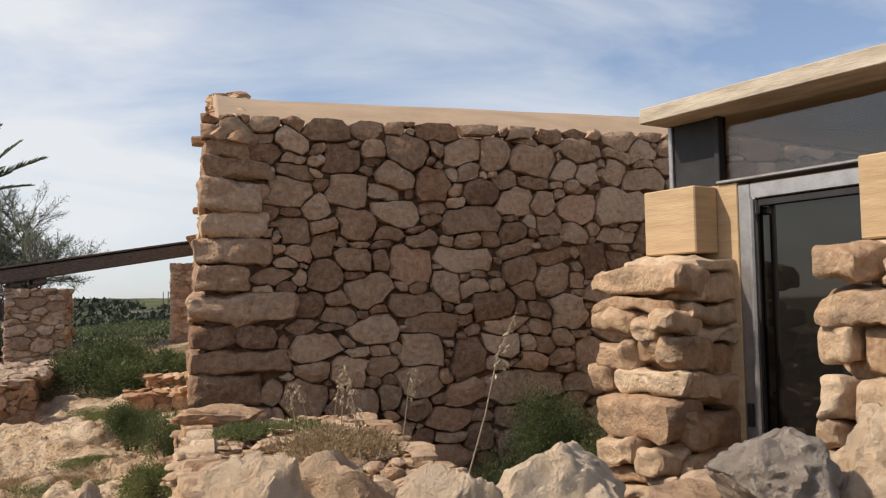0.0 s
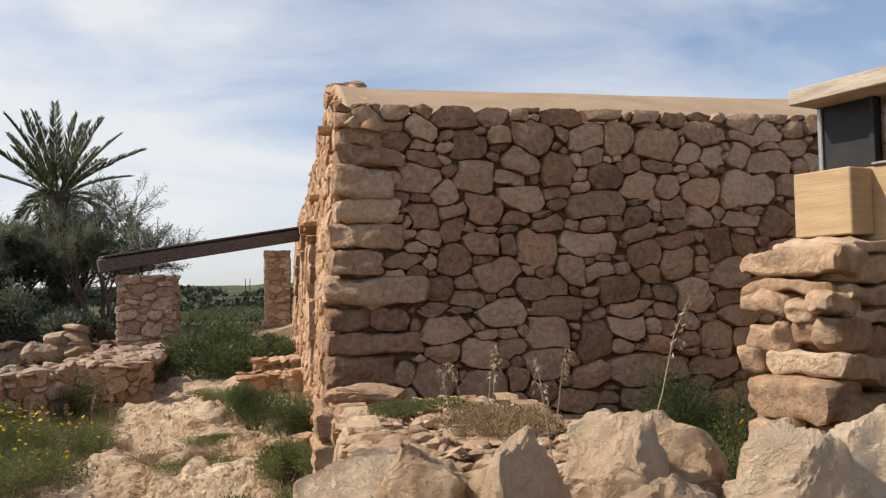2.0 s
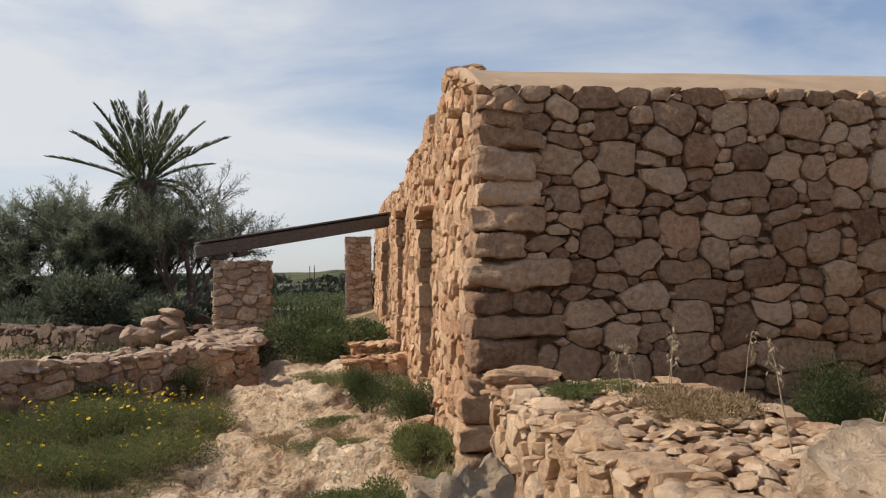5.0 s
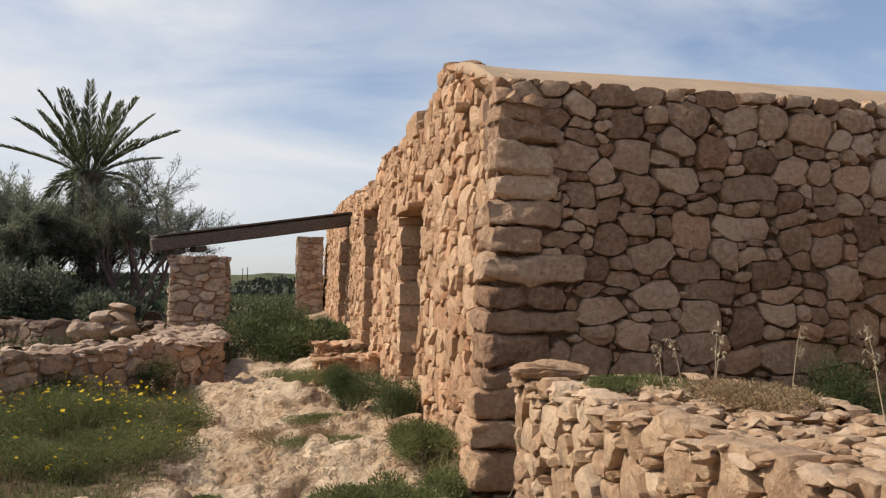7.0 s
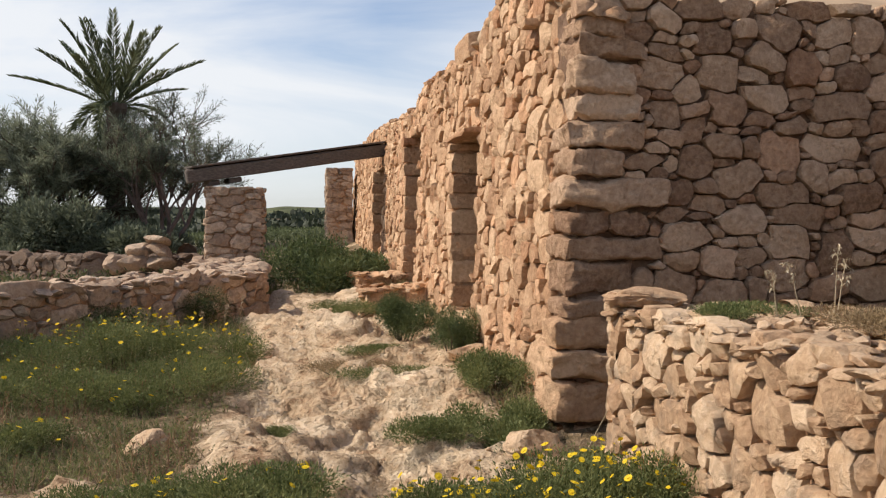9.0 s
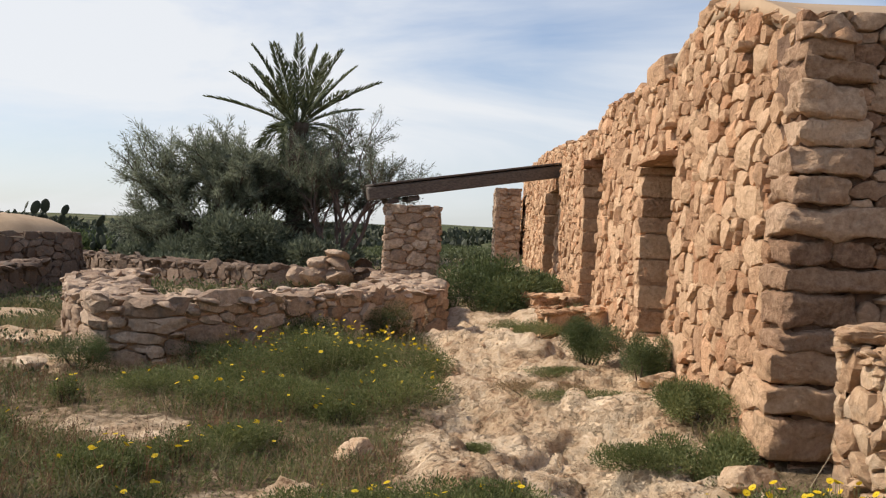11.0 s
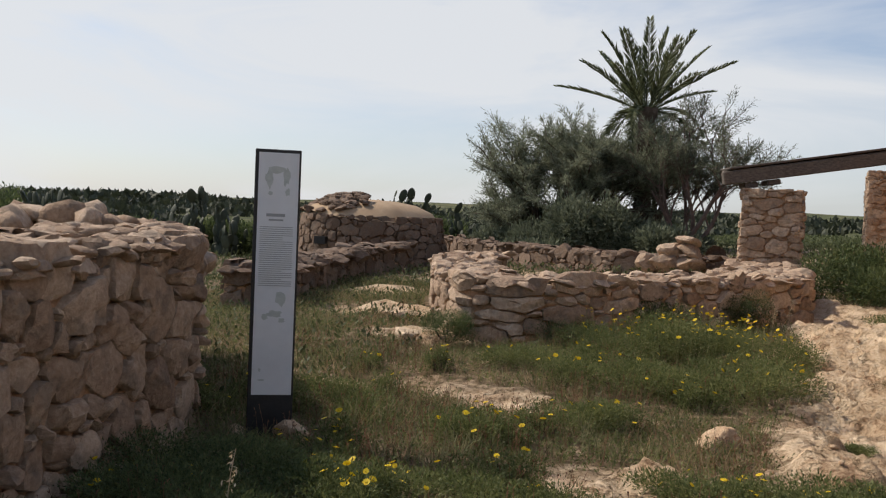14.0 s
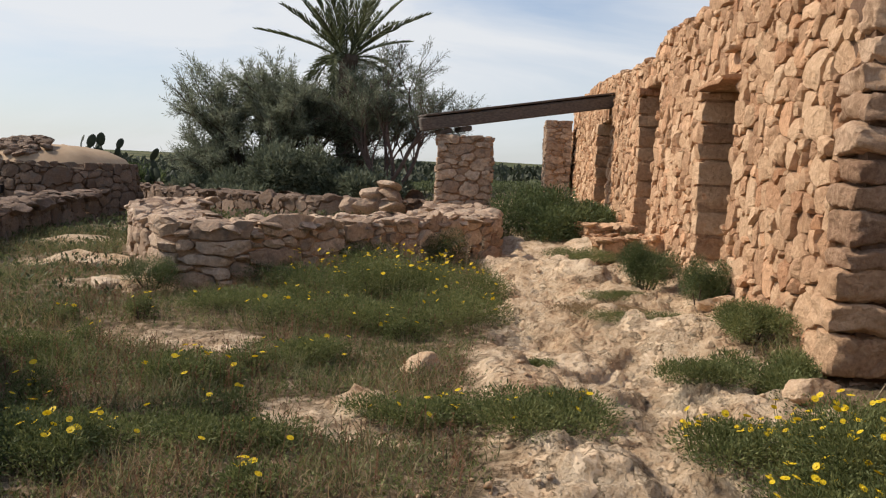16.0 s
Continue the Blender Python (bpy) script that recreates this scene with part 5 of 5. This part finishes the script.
daisies((-3.3, 8.9), 0.75, 0.6, 0.50, 95, 6500, 1)
daisies((-2.55, 9.3), 0.45, 0.5, 0.34, 36, 3000, 2)
daisies((-2.5, 7.9), 0.42, 0.5, 0.30, 14, 3000, 3)
daisies((-3.4, 7.8), 0.6, 0.45, 0.26, 10, 3000, 4)
daisies((-0.45, 4.35), 0.5, 0.35, 0.30, 95, 5000, 5, big=0.9)
daisies((0.02 - 0.22, 5.0), 0.15, 0.25, 0.26, 6, 1200, 6)
daisies((-4.0, 5.75), 0.3, 0.25, 0.2, 12, 1500, 7)
daisies((-2.5, 5.2), 0.4, 0.25, 0.16, 12, 1600, 8)
daisies((-3.4, 6.6), 0.35, 0.3, 0.2, 8, 1500, 9)
daisies((-4.35, 8.0), 0.5, 0.35, 0.18, 6, 1500, 10)
daisies((-3.6, 4.6), 0.5, 0.3, 0.16, 9, 1800, 12)
daisies((-1.95, 5.0), 0.42, 0.3, 0.17, 12, 2400, 14)
daisies((-0.92, 4.62), 0.36, 0.24, 0.2, 50, 2400, 16, big=0.9)
daisies((-0.75, 3.95), 0.4, 0.3, 0.26, 60, 3600, 15, big=0.9)
daisies((2.3, 5.1), 0.2, 0.2, 0.85, 9, 2200, 13, "dark weeds with yellow flowers beside the stone pier")

spot_rng = random.Random(29)
spots = 0
while spots < 22:
    x, y = spot_rng.uniform(-6.0, -1.6), spot_rng.uniform(3.2, 8.6)
    if in_wall(x, y) or bare(x, y) > -0.02 or math.hypot(x + 5.1, y - 5.2) < 0.5:
        continue
    daisies((x, y), spot_rng.uniform(0.12, 0.25), spot_rng.uniform(0.1, 0.2), spot_rng.uniform(0.15, 0.24), spot_rng.randint(3, 7), 350, 100 + spots)
    spots += 1

bush("weed_bush", (-0.66, 9.3), 0.30, 0.34, 0.46, 5760, 0.033, m_bush, "dark green leafy bush beside the doorstep", "bush", 21)
bush("weed_bush", (-0.30, 8.5), 0.2, 0.28, 0.46, 3840, 0.033, m_bush, "dark green leafy bush against the farmhouse wall", "bush", 22)
bush("weed_bush", (-0.32, 6.9), 0.22, 0.45, 0.27, 3840, 0.036, m_herb, "feathery green weeds along the foot of the wall", "weeds", 23)
bush("weed_bush", (-0.42, 6.0), 0.3, 0.4, 0.29, 4160, 0.040, m_herb, "feathery green weeds at the corner of the farmhouse", "weeds", 24)
bush("weed_bush", (-0.82, 5.75), 0.32, 0.2, 0.16, 3200, 0.030, m_herb, "low green weeds growing out of the rock", "weeds", 25)
bush("weed_bush", (-0.75, 7.6), 0.6, 0.22, 0.11, 3200, 0.026, m_herb, "low weeds growing in a crack of the path", "weeds", 26)
bush("weed_bush", (-1.35, 7.9), 0.4, 0.15, 0.08, 1760, 0.026, m_dry, "low dry weeds growing in a crack of the path", "weeds", 27)
bush("weed_bush", (-1.05, 8.8), 0.35, 0.15, 0.09, 1600, 0.026, m_herb, "low weeds growing in a crack of the path", "weeds", 28)
bush("weed_bush", (-1.8, 6.55), 0.1, 0.1, 0.09, 800, 0.023, m_herb, "small green tuft on bare rock", "weeds", 29)
bush("weed_bush", (-1.0, 11.2), 0.4, 0.35, 0.19, 2560, 0.033, m_herb, "green weeds beside the stone bench", "weeds", 30)
bush("thicket", (-1.25, 14.7), 0.75, 0.9, 0.85, 9000, 0.06, m_bush, "dense dark green thicket between pillar and farmhouse", "bush", 31, 16, clumps=14)
bush("thicket", (-0.55, 15.2), 0.4, 0.7, 0.5, 3500, 0.06, m_bush, "dark green thicket along the farmhouse", "bush", 32)
bush("weed_bush", (-3.6, 10.35), 0.5, 0.3, 0.45, 4160, 0.033, m_bush, "dark weeds at the foot of the low wall", "weeds", 33)
bush("weed_bush", (-4.4, 9.4), 0.55, 0.3, 0.38, 4160, 0.033, m_bush, "dark weeds at the foot of the low wall", "weeds", 34)
bush("weed_bush", (-2.75, 11.25), 0.4, 0.3, 0.5, 2880, 0.033, m_bush, "dark weeds at the foot of the low wall", "weeds", 35)
bush("weed_bush", (-5.45, 8.95), 0.25, 0.25, 0.34, 2240, 0.033, m_bush, "grey-green weeds at the corner of the low wall", "weeds", 36)
bush("weed_bush", (-4.6, 4.0), 0.7, 0.6, 0.26, 8320, 0.033, m_bush, "dark leafy weeds in the shade of the wall", "weeds", 37)
bush("weed_bush", (-5.2, 5.9), 0.5, 0.4, 0.24, 4160, 0.033, m_herb, "green weeds behind the sign", "weeds", 38)
bush("weed_bush", (-4.9, 2.9), 0.5, 0.5, 0.26, 4800, 0.033, m_bush, "dark leafy weeds in the shade of the wall", "weeds", 39)
bush("weed_bush", (2.15, 5.5), 0.42, 0.3, 0.98, 8000, 0.033, m_bush, "dark green weeds in the shade of the gable", "weeds", 40, 16)
bush("weed_bush", (2.7, 5.45), 0.42, 0.3, 1.0, 7000, 0.033, m_bush, "dark green weeds in the shade of the gable", "weeds", 41, 12)
bush("weed_bush", (0.5, 3.75), 0.32, 0.4, 0.09, 2560, 0.026, m_dry, "dry grass tuft on top of the rubble bank", "weeds", 42, 4, z=0.96)
bush("weed_bush", (0.35, 4.4), 0.25, 0.25, 0.07, 1920, 0.023, m_herb, "short green grass on top of the rubble bank", "weeds", 43, 4, z=0.95)


def oat(at, h, lean, seed, spikes=16):
    """A wild oat stalk with its hanging spikelets."""
    rng = random.Random(seed)
    thing = empty("wild_oat", at)
    top = Vector((lean[0], lean[1], h))
    pts = [Vector((0, 0, -0.02)), top * 0.4, top * 0.75 - Vector((lean[0] * 0.1, lean[1] * 0.1, 0)), top]
    st, sp = Leaves(), Leaves()
    st.tube(pts, 0.0032, 0.0012, 4)
    for k in range(spikes):
        t = 0.62 + 0.38 * k / spikes
        p = Vector((lean[0] * t, lean[1] * t, h * t))
        q = p + Vector((rng.uniform(-1, 1), rng.uniform(-1, 1), rng.uniform(-0.3, 0.5))).normalized() * rng.uniform(0.015, 0.05) * (1.4 - t)
        st.tube([p, q], 0.0009, 0.0006, 3)
        for m in range(2):
            sp.leaf(q, Vector((rng.gauss(0, 0.5), rng.gauss(0, 0.5), -0.8)).normalized(), rng.uniform(0.018, 0.028), 0.007, rng)
    st.make("stalk", m_straw, thing)
    tagged(sp.make("spikelet_spray", m_straw, thing), kind="stuff")
    tagged(thing, "dry pale wild oat stalk with hanging spikelets", "grass", "wild oats")


for k, (x, y, z, h, lx, ly) in enumerate(((0.84, 3.0, 0.94, 0.58, 0.2, 0.0), (0.50, 2.9, 0.96, 0.36, -0.05, 0.05), (0.56, 4.15, 0.95, 0.28, 0.05, 0), (0.62, 4.25, 0.95, 0.34, 0.03, 0.02), (0.50, 4.3, 0.95, 0.26, -0.08, 0), (0.85, 4.0, 0.92, 0.36, 0.06, 0), (0.44, 4.4, 0.95, 0.22, -0.04, 0),
                                              (-0.15, 5.35, 0.1, 0.55, 0.28, -0.1), (-2.95, 10.0, 0.08, 0.42, 0.02, 0), (-2.45, 10.5, 0.1, 0.4, 0.04, 0), (-2.3, 10.7, 0.1, 0.5, 0.05, 0), (-2.62, 10.3, 0.1, 0.34, -0.04, 0), (-4.3, 3.6, -0.1, 0.45, 0.05, 0.02), (-3.9, 3.2, -0.1, 0.4, -0.03, 0.02))):
    oat((x, y, z), h, (lx, ly), 700 + k)


# ---- trees ----
def limb(st, lv, p, way, length, r, depth, rng, leaf, droop, density, spread):
    n = 4
    pts = [p]
    for k in range(n):
        way = (way + Vector((rng.gauss(0, 0.16), rng.gauss(0, 0.16), rng.gauss(0, 0.1) + droop))).normalized()
        pts.append(pts[-1] + way * length / n)
    st.tube(pts, r, r * 0.55, 6 if depth > 2 else 4 if depth else 3)
    if depth <= 1:
        for k in range(density):
            q = pts[rng.randrange(1, n)].lerp(pts[rng.randrange(1, n + 1)], rng.random())
            w = (way * 0.8 + Vector((rng.gauss(0, 0.7), rng.gauss(0, 0.7), rng.gauss(0.15, 0.6)))).normalized()
            lv.leaf(q + w * rng.uniform(0, 0.12), w, leaf * rng.uniform(0.6, 1.5), leaf * 0.16, rng)
    if depth == 0:
        return
    for k in range(4 if depth > 1 else 5):
        t = rng.uniform(0.35, 1.0)
        i = min(n - 1, int(t * n))
        q = pts[i].lerp(pts[i + 1], t * n - i)
        w = (way + Vector((rng.gauss(0, spread), rng.gauss(0, spread), rng.gauss(0.12, spread * 0.6)))).normalized()
        limb(st, lv, q, w, length * rng.uniform(0.55, 0.8), r * 0.5, depth - 1, rng, leaf, droop, density, spread)


def tree(at, height, spread, seed, leaf, density, material, label, stems=3, depth=3, lean=(0, 0), bark=None, droop=-0.01):
    rng = random.Random(seed)
    z = ground_z(*at) - 0.05
    thing = empty("tree", (at[0], at[1], z))
    st, lv = Leaves(), Leaves()
    for k in range(stems):
        a = k / stems * math.tau + rng.uniform(-0.4, 0.4)
        w = Vector((math.cos(a) * spread + lean[0], math.sin(a) * spread * 0.7 + lean[1], 1)).normalized()
        limb(st, lv, Vector((math.cos(a) * 0.12, math.sin(a) * 0.12, 0)), w, height * 0.42, 0.016 * height, depth, rng, leaf, droop, density, 0.42)
    st.make("trunk", bark or m_bark, thing, True)
    lv.make("crown", material, thing)
    return tagged(thing, label, "tree")


tree((-9.25, 25.3), 4.6, 0.22, 51, 0.12, 55, m_tam, "feathery grey-green tamarisk tree beside the palm", 6, 3)
tree((-8.15, 24.9), 4.8, 0.15, 52, 0.12, 95, m_tam, "dense dark tamarisk tree in front of the palm", 6, 3)
tree((-6.45, 27.2), 4.9, 0.22, 53, 0.12, 85, m_tam, "dark tamarisk tree behind the palm trunk", 5, 3)
tree((-5.0, 24.8), 4.5, 0.33, 54, 0.09, 60, m_tam, "sparse half-bare tree with thin reddish twigs", 6, 3, (0.0, 0), m_twig, 0.0)
tree((-10.0, 24.9), 2.7, 0.2, 55, 0.12, 30, m_tam, "low feathery tamarisk at the edge of the grove", 4, 3)
for k, (x, y, rx, h) in enumerate(((-8.3, 23.8, 1.1, 1.3), (-9.7, 24.0, 0.9, 1.0), (-7.0, 24.3, 0.7, 0.6), (-5.4, 25.2, 0.8, 0.5), (-8.9, 26.3, 1.2, 1.3), (-8.4, 22.2, 0.8, 0.9), (-7.2, 22.8, 0.9, 1.7), (-6.2, 23.2, 0.7, 1.0), (-5.2, 22.6, 0.7, 0.8))):
    bush("grove_shrub", (x, y), rx, 0.8, h, 6000, 0.13, m_grove, "dense dark shrub under the trees", "bush", 60 + k, 16, "shrubs under the trees", 0.5, 12)


def palm(at, hub, seed):
    rng = random.Random(seed)
    z0 = ground_z(*at) - 0.1
    thing = empty("palm_tree", (at[0], at[1], z0))
    st = Leaves()
    top = hub - z0
    n = 26
    o = 0
    for i in range(n + 1):
        t = i / n
        r = (0.26 - 0.05 * t) * (1.0 + 0.10 * (i % 2)) + 0.08 * smooth(0.88, 1.0, t)
        for k in range(12):
            a = k / 12 * math.tau + (i % 2) * 0.26
            st.v.append((math.cos(a) * r * (1 + rng.uniform(-0.07, 0.07)) + 0.05 * math.sin(t * 2.5), math.sin(a) * r, t * top))
    for i in range(n):
        for k in range(12):
            j = (k + 1) % 12
            st.f.append((i * 12 + k, i * 12 + j, (i + 1) * 12 + j, (i + 1) * 12 + k))
    st.make("trunk", m_bark, thing)
    def frond(az, el, length, sag, dense=46, leaf=0.42):
        lv = Leaves()
        out = Vector((math.cos(az), math.sin(az), 0))
        p, pts, e = Vector((out.x * 0.12, out.y * 0.12, top - 0.08)), [], el
        for k in range(11):
            pts.append(p.copy())
            p = p + (out * math.cos(e) + Vector((0, 0, math.sin(e)))) * length / 10
            e -= sag / 10
        lv.tube(pts, 0.03, 0.006, 4)
        for k in range(dense):
            t = 0.16 + 0.84 * (k + 0.5) / dense
            i = min(9, int(t * 10))
            q = pts[i].lerp(pts[i + 1], t * 10 - i)
            w = (pts[i + 1] - pts[i]).normalized()
            s = w.cross(Vector((0, 0, 1)))
            s = s.normalized() if s.length > 0.05 else Vector((-out.y, out.x, 0))
            u = s.cross(w)
            L = leaf * (0.45 + 0.75 * math.sin(math.pi * min(1, t * 0.9 + 0.08))) * rng.uniform(0.8, 1.15)
            for sg in (-1, 1):
                way = (w * 0.95 + s * sg * 0.62 + u * 0.22 + Vector((rng.gauss(0, 0.07), rng.gauss(0, 0.07), rng.gauss(0, 0.07) - 0.05))).normalized()
                lv.leaf(q, way, L, 0.042, rng)
        lv.make("frond", m_frond, thing)
    for k in range(19):
        az = k * 2.399 + rng.uniform(-0.2, 0.2)
        el = radians(86 - 66 * (k / 18) ** 0.95)
        frond(az, el, rng.uniform(2.2, 2.6), radians(rng.uniform(6, 24)), 74, 0.33)
    for k in range(9):
        frond(k * 2.1 + 0.4, radians(rng.uniform(-5, 18)), rng.uniform(1.5, 2.1), radians(rng.uniform(75, 110)), 34, 0.3)
    tagged(thing, "date palm with upright fronds and shaggy dark trunk", "palm tree")


palm((-6.37, 25.6), 4.55, 17)


def prickly_pear(at, w, h, seed, count):
    rng = random.Random(seed)
    z = ground_z(*at)
    thing = empty("prickly_pear", (at[0], at[1], z))
    vs, fs = ico(2)
    def pad(p, tilt, turn, size):
        m = Matrix.Translation(p) @ Euler((tilt[0], tilt[1], turn)).to_matrix().to_4x4()
        ob = mesh_ob("pad", [tuple(m @ Vector((v.x * size * 0.62, v.y * size * 0.12, (v.z + 0.92) * size))) for v in vs], fs, m_cactus, thing)
        return m @ Vector((0, 0, size * 1.8))
    for k in range(count):
        x = rng.uniform(-w, w)
        p = Vector((x, rng.uniform(-0.6, 0.6), 0))
        while p.z < h * (0.75 + 0.35 * math.sin(x * 2.1 + seed)):
            s = rng.uniform(0.15, 0.25)
            p = pad(p - Vector((0, 0, 0.03)), (rng.uniform(-0.45, 0.45), rng.uniform(-0.5, 0.5)), rng.uniform(-1.2, 1.2), s)
    tagged(thing, "dark clump of prickly pear cactus with round pads", "cactus", "prickly pears")


prickly_pear((-18.5, 21.5), 1.6, 1.5, 1, 26)
prickly_pear((-15.6, 22.8), 1.2, 1.3, 2, 18)
prickly_pear((-22.0, 20.0), 1.5, 1.3, 3, 18)
prickly_pear((-14.4, 29.5), 1.3, 1.9, 4, 26)
for k, (x, y, rx, h) in enumerate(((-17.5, 22.5, 2.2, 1.0), (-21.5, 20.8, 2.2, 1.2), (-25.5, 19.0, 2.2, 1.5), (-14.5, 30.3, 1.8, 1.4), (-27, 22, 2.5, 1.9))):
    bush("hedge_bush", (x, y), rx, 1.0, h, 6000, 0.16, m_bush, "dark evergreen hedge at the edge of the field", "bush", 80 + k, 12, "hedge at the field edge", 0.45, 14)

# ---- far off ----
far_rng = random.Random(4)
belt = Leaves()
for k in range(26000):
    a = far_rng.uniform(-0.35, 1.15)
    d = far_rng.choice((62, 90, 130, 190, 260)) * far_rng.uniform(0.93, 1.08)
    n = noise.noise(Vector((a * 9, d * 0.02, 1.5)))
    if n < -0.12:
        continue
    x, y = -math.sin(a) * d, math.cos(a) * d
    hgt = (0.6 + 2.2 * max(0, n)) * far_rng.random() * (1 if d > 80 else 0.55)
    belt.leaf(Vector((x, y, ground_z(x, y) - 0.1 + hgt)), up_way(far_rng, 0.9), d * 0.009, d * 0.006, far_rng)
tagged(belt.make("far_scrub", m_scrub), "belt of dark scrub across the distant fields", "scrub", kind="stuff")


def far_house(x, y, w, d, h, label):
    thing = empty("far_house", (x, y, ground_z(x, y)))
    wall = part("wall", box((-w / 2, -d / 2, -0.3), (w / 2, d / 2, h), 0.02), m_white, thing, "whitewashed wall")
    for k in range(3):
        cx = (k - 1) * w * 0.3
        part("window", box((cx - 0.3, -d / 2 - 0.03, h * 0.4), (cx + 0.3, -d / 2 + 0.05, h * 0.75)), m_dark, thing)
    part("roof", box((-w / 2 - 0.15, -d / 2 - 0.15, h), (w / 2 + 0.15, d / 2 + 0.15, h + 0.2)), m_plaster, thing)
    tagged(thing, label, "house")


m_white = plain_mat("whitewash", (0.62, 0.60, 0.56), (0.78, 0.76, 0.72), 0.9, 1.0, 0.1)
far_house(-10.2, 160, 3.4, 3, 1.5, "small whitewashed house far across the fields")
far_house(-6.0, 164, 5.0, 3, 1.0, "low pale building far across the fields")
for x in (-6.5, -5.7):
    bm = bmesh.new()
    bmesh.ops.create_cone(bm, cap_ends=True, segments=8, radius1=0.1, radius2=0.06, depth=4.4, matrix=Matrix.Translation((x, 158, ground_z(x, 158) + 2.1)))
    tagged(part("utility_pole", bm, m_bark, None), "slim wooden pole far across the fields", "pole", "far poles")

# grit and small stones on the worn rock
grit, grit_rng = [], random.Random(71)
while len(grit) < 420:
    x, y = grit_rng.uniform(-2.6, -0.2), 3.4 + 9 * grit_rng.random() ** 1.5
    if not -0.25 < bare(x, y) < 0.75 or in_wall(x, y):
        continue
    r = 0.008 + 0.03 * grit_rng.random() ** 3
    grit.append(rock_shape((x, y, ground_z(x, y) + r * 0.3), (r * 1.2, r, r * 0.65), grit_rng, 1, 0.3))
tagged(mesh_ob("pebbles", *gather(grit), m_pale_i), "scattered pale pebbles and grit on the path", "pebbles", kind="stuff")

# tall dry stems with brown seed heads among the weeds
stem_rng, stems = random.Random(73), Leaves()
for k in range(5200):
    y = 3.0 + 9 * stem_rng.random() ** 1.2
    x = stem_rng.uniform(-7.0, -1.6)
    if in_wall(x, y) or bare(x, y) > 0.05 or noise.noise(Vector((x * 0.8, y * 0.8, 21))) < -0.05:
        continue
    p, w, h = Vector((x, y, ground_z(x, y) - 0.01)), up_way(stem_rng, 0.22), stem_rng.uniform(0.10, 0.26)
    stems.tube([p, p + w * h], 0.0018, 0.001, 3)
    for j in range(3):
        stems.leaf(p + w * h * stem_rng.uniform(0.75, 1.0), up_way(stem_rng, 0.8), stem_rng.uniform(0.012, 0.022), 0.007, stem_rng)
tagged(stems.make("dry_stems", m_sorrel), "thin dry brown stems with seed heads", "weeds", kind="stuff")

# loose stones on the ground
loose = random.Random(63)
for k, (x, y, a, b, c) in enumerate(((-2.6, 6.36, 0.17, 0.14, 0.10), (-2.9, 12.9 - 1.6, 0.16, 0.12, 0.08), (-0.45, 5.3, 0.18, 0.14, 0.10), (-0.25, 8.1, 0.2, 0.15, 0.10), (-0.35, 10.2, 0.3, 0.2, 0.12), (-5.9, 9.0, 0.2, 0.15, 0.08), (-3.2, 5.0, 0.22, 0.16, 0.06), (-6.6, 10.4, 0.25, 0.16, 0.1))):
    z = ground_z(x, y) + c * 0.35
    vs, fs = rock_shape((x, y, z), (a, b, c), random.Random(900 + k), 4, 0.3)
    tagged(mesh_ob("loose_stone", vs, fs, m_boulder, centre=(x, y, z)), "pale loose limestone block lying in the weeds", "stone", "loose stones")
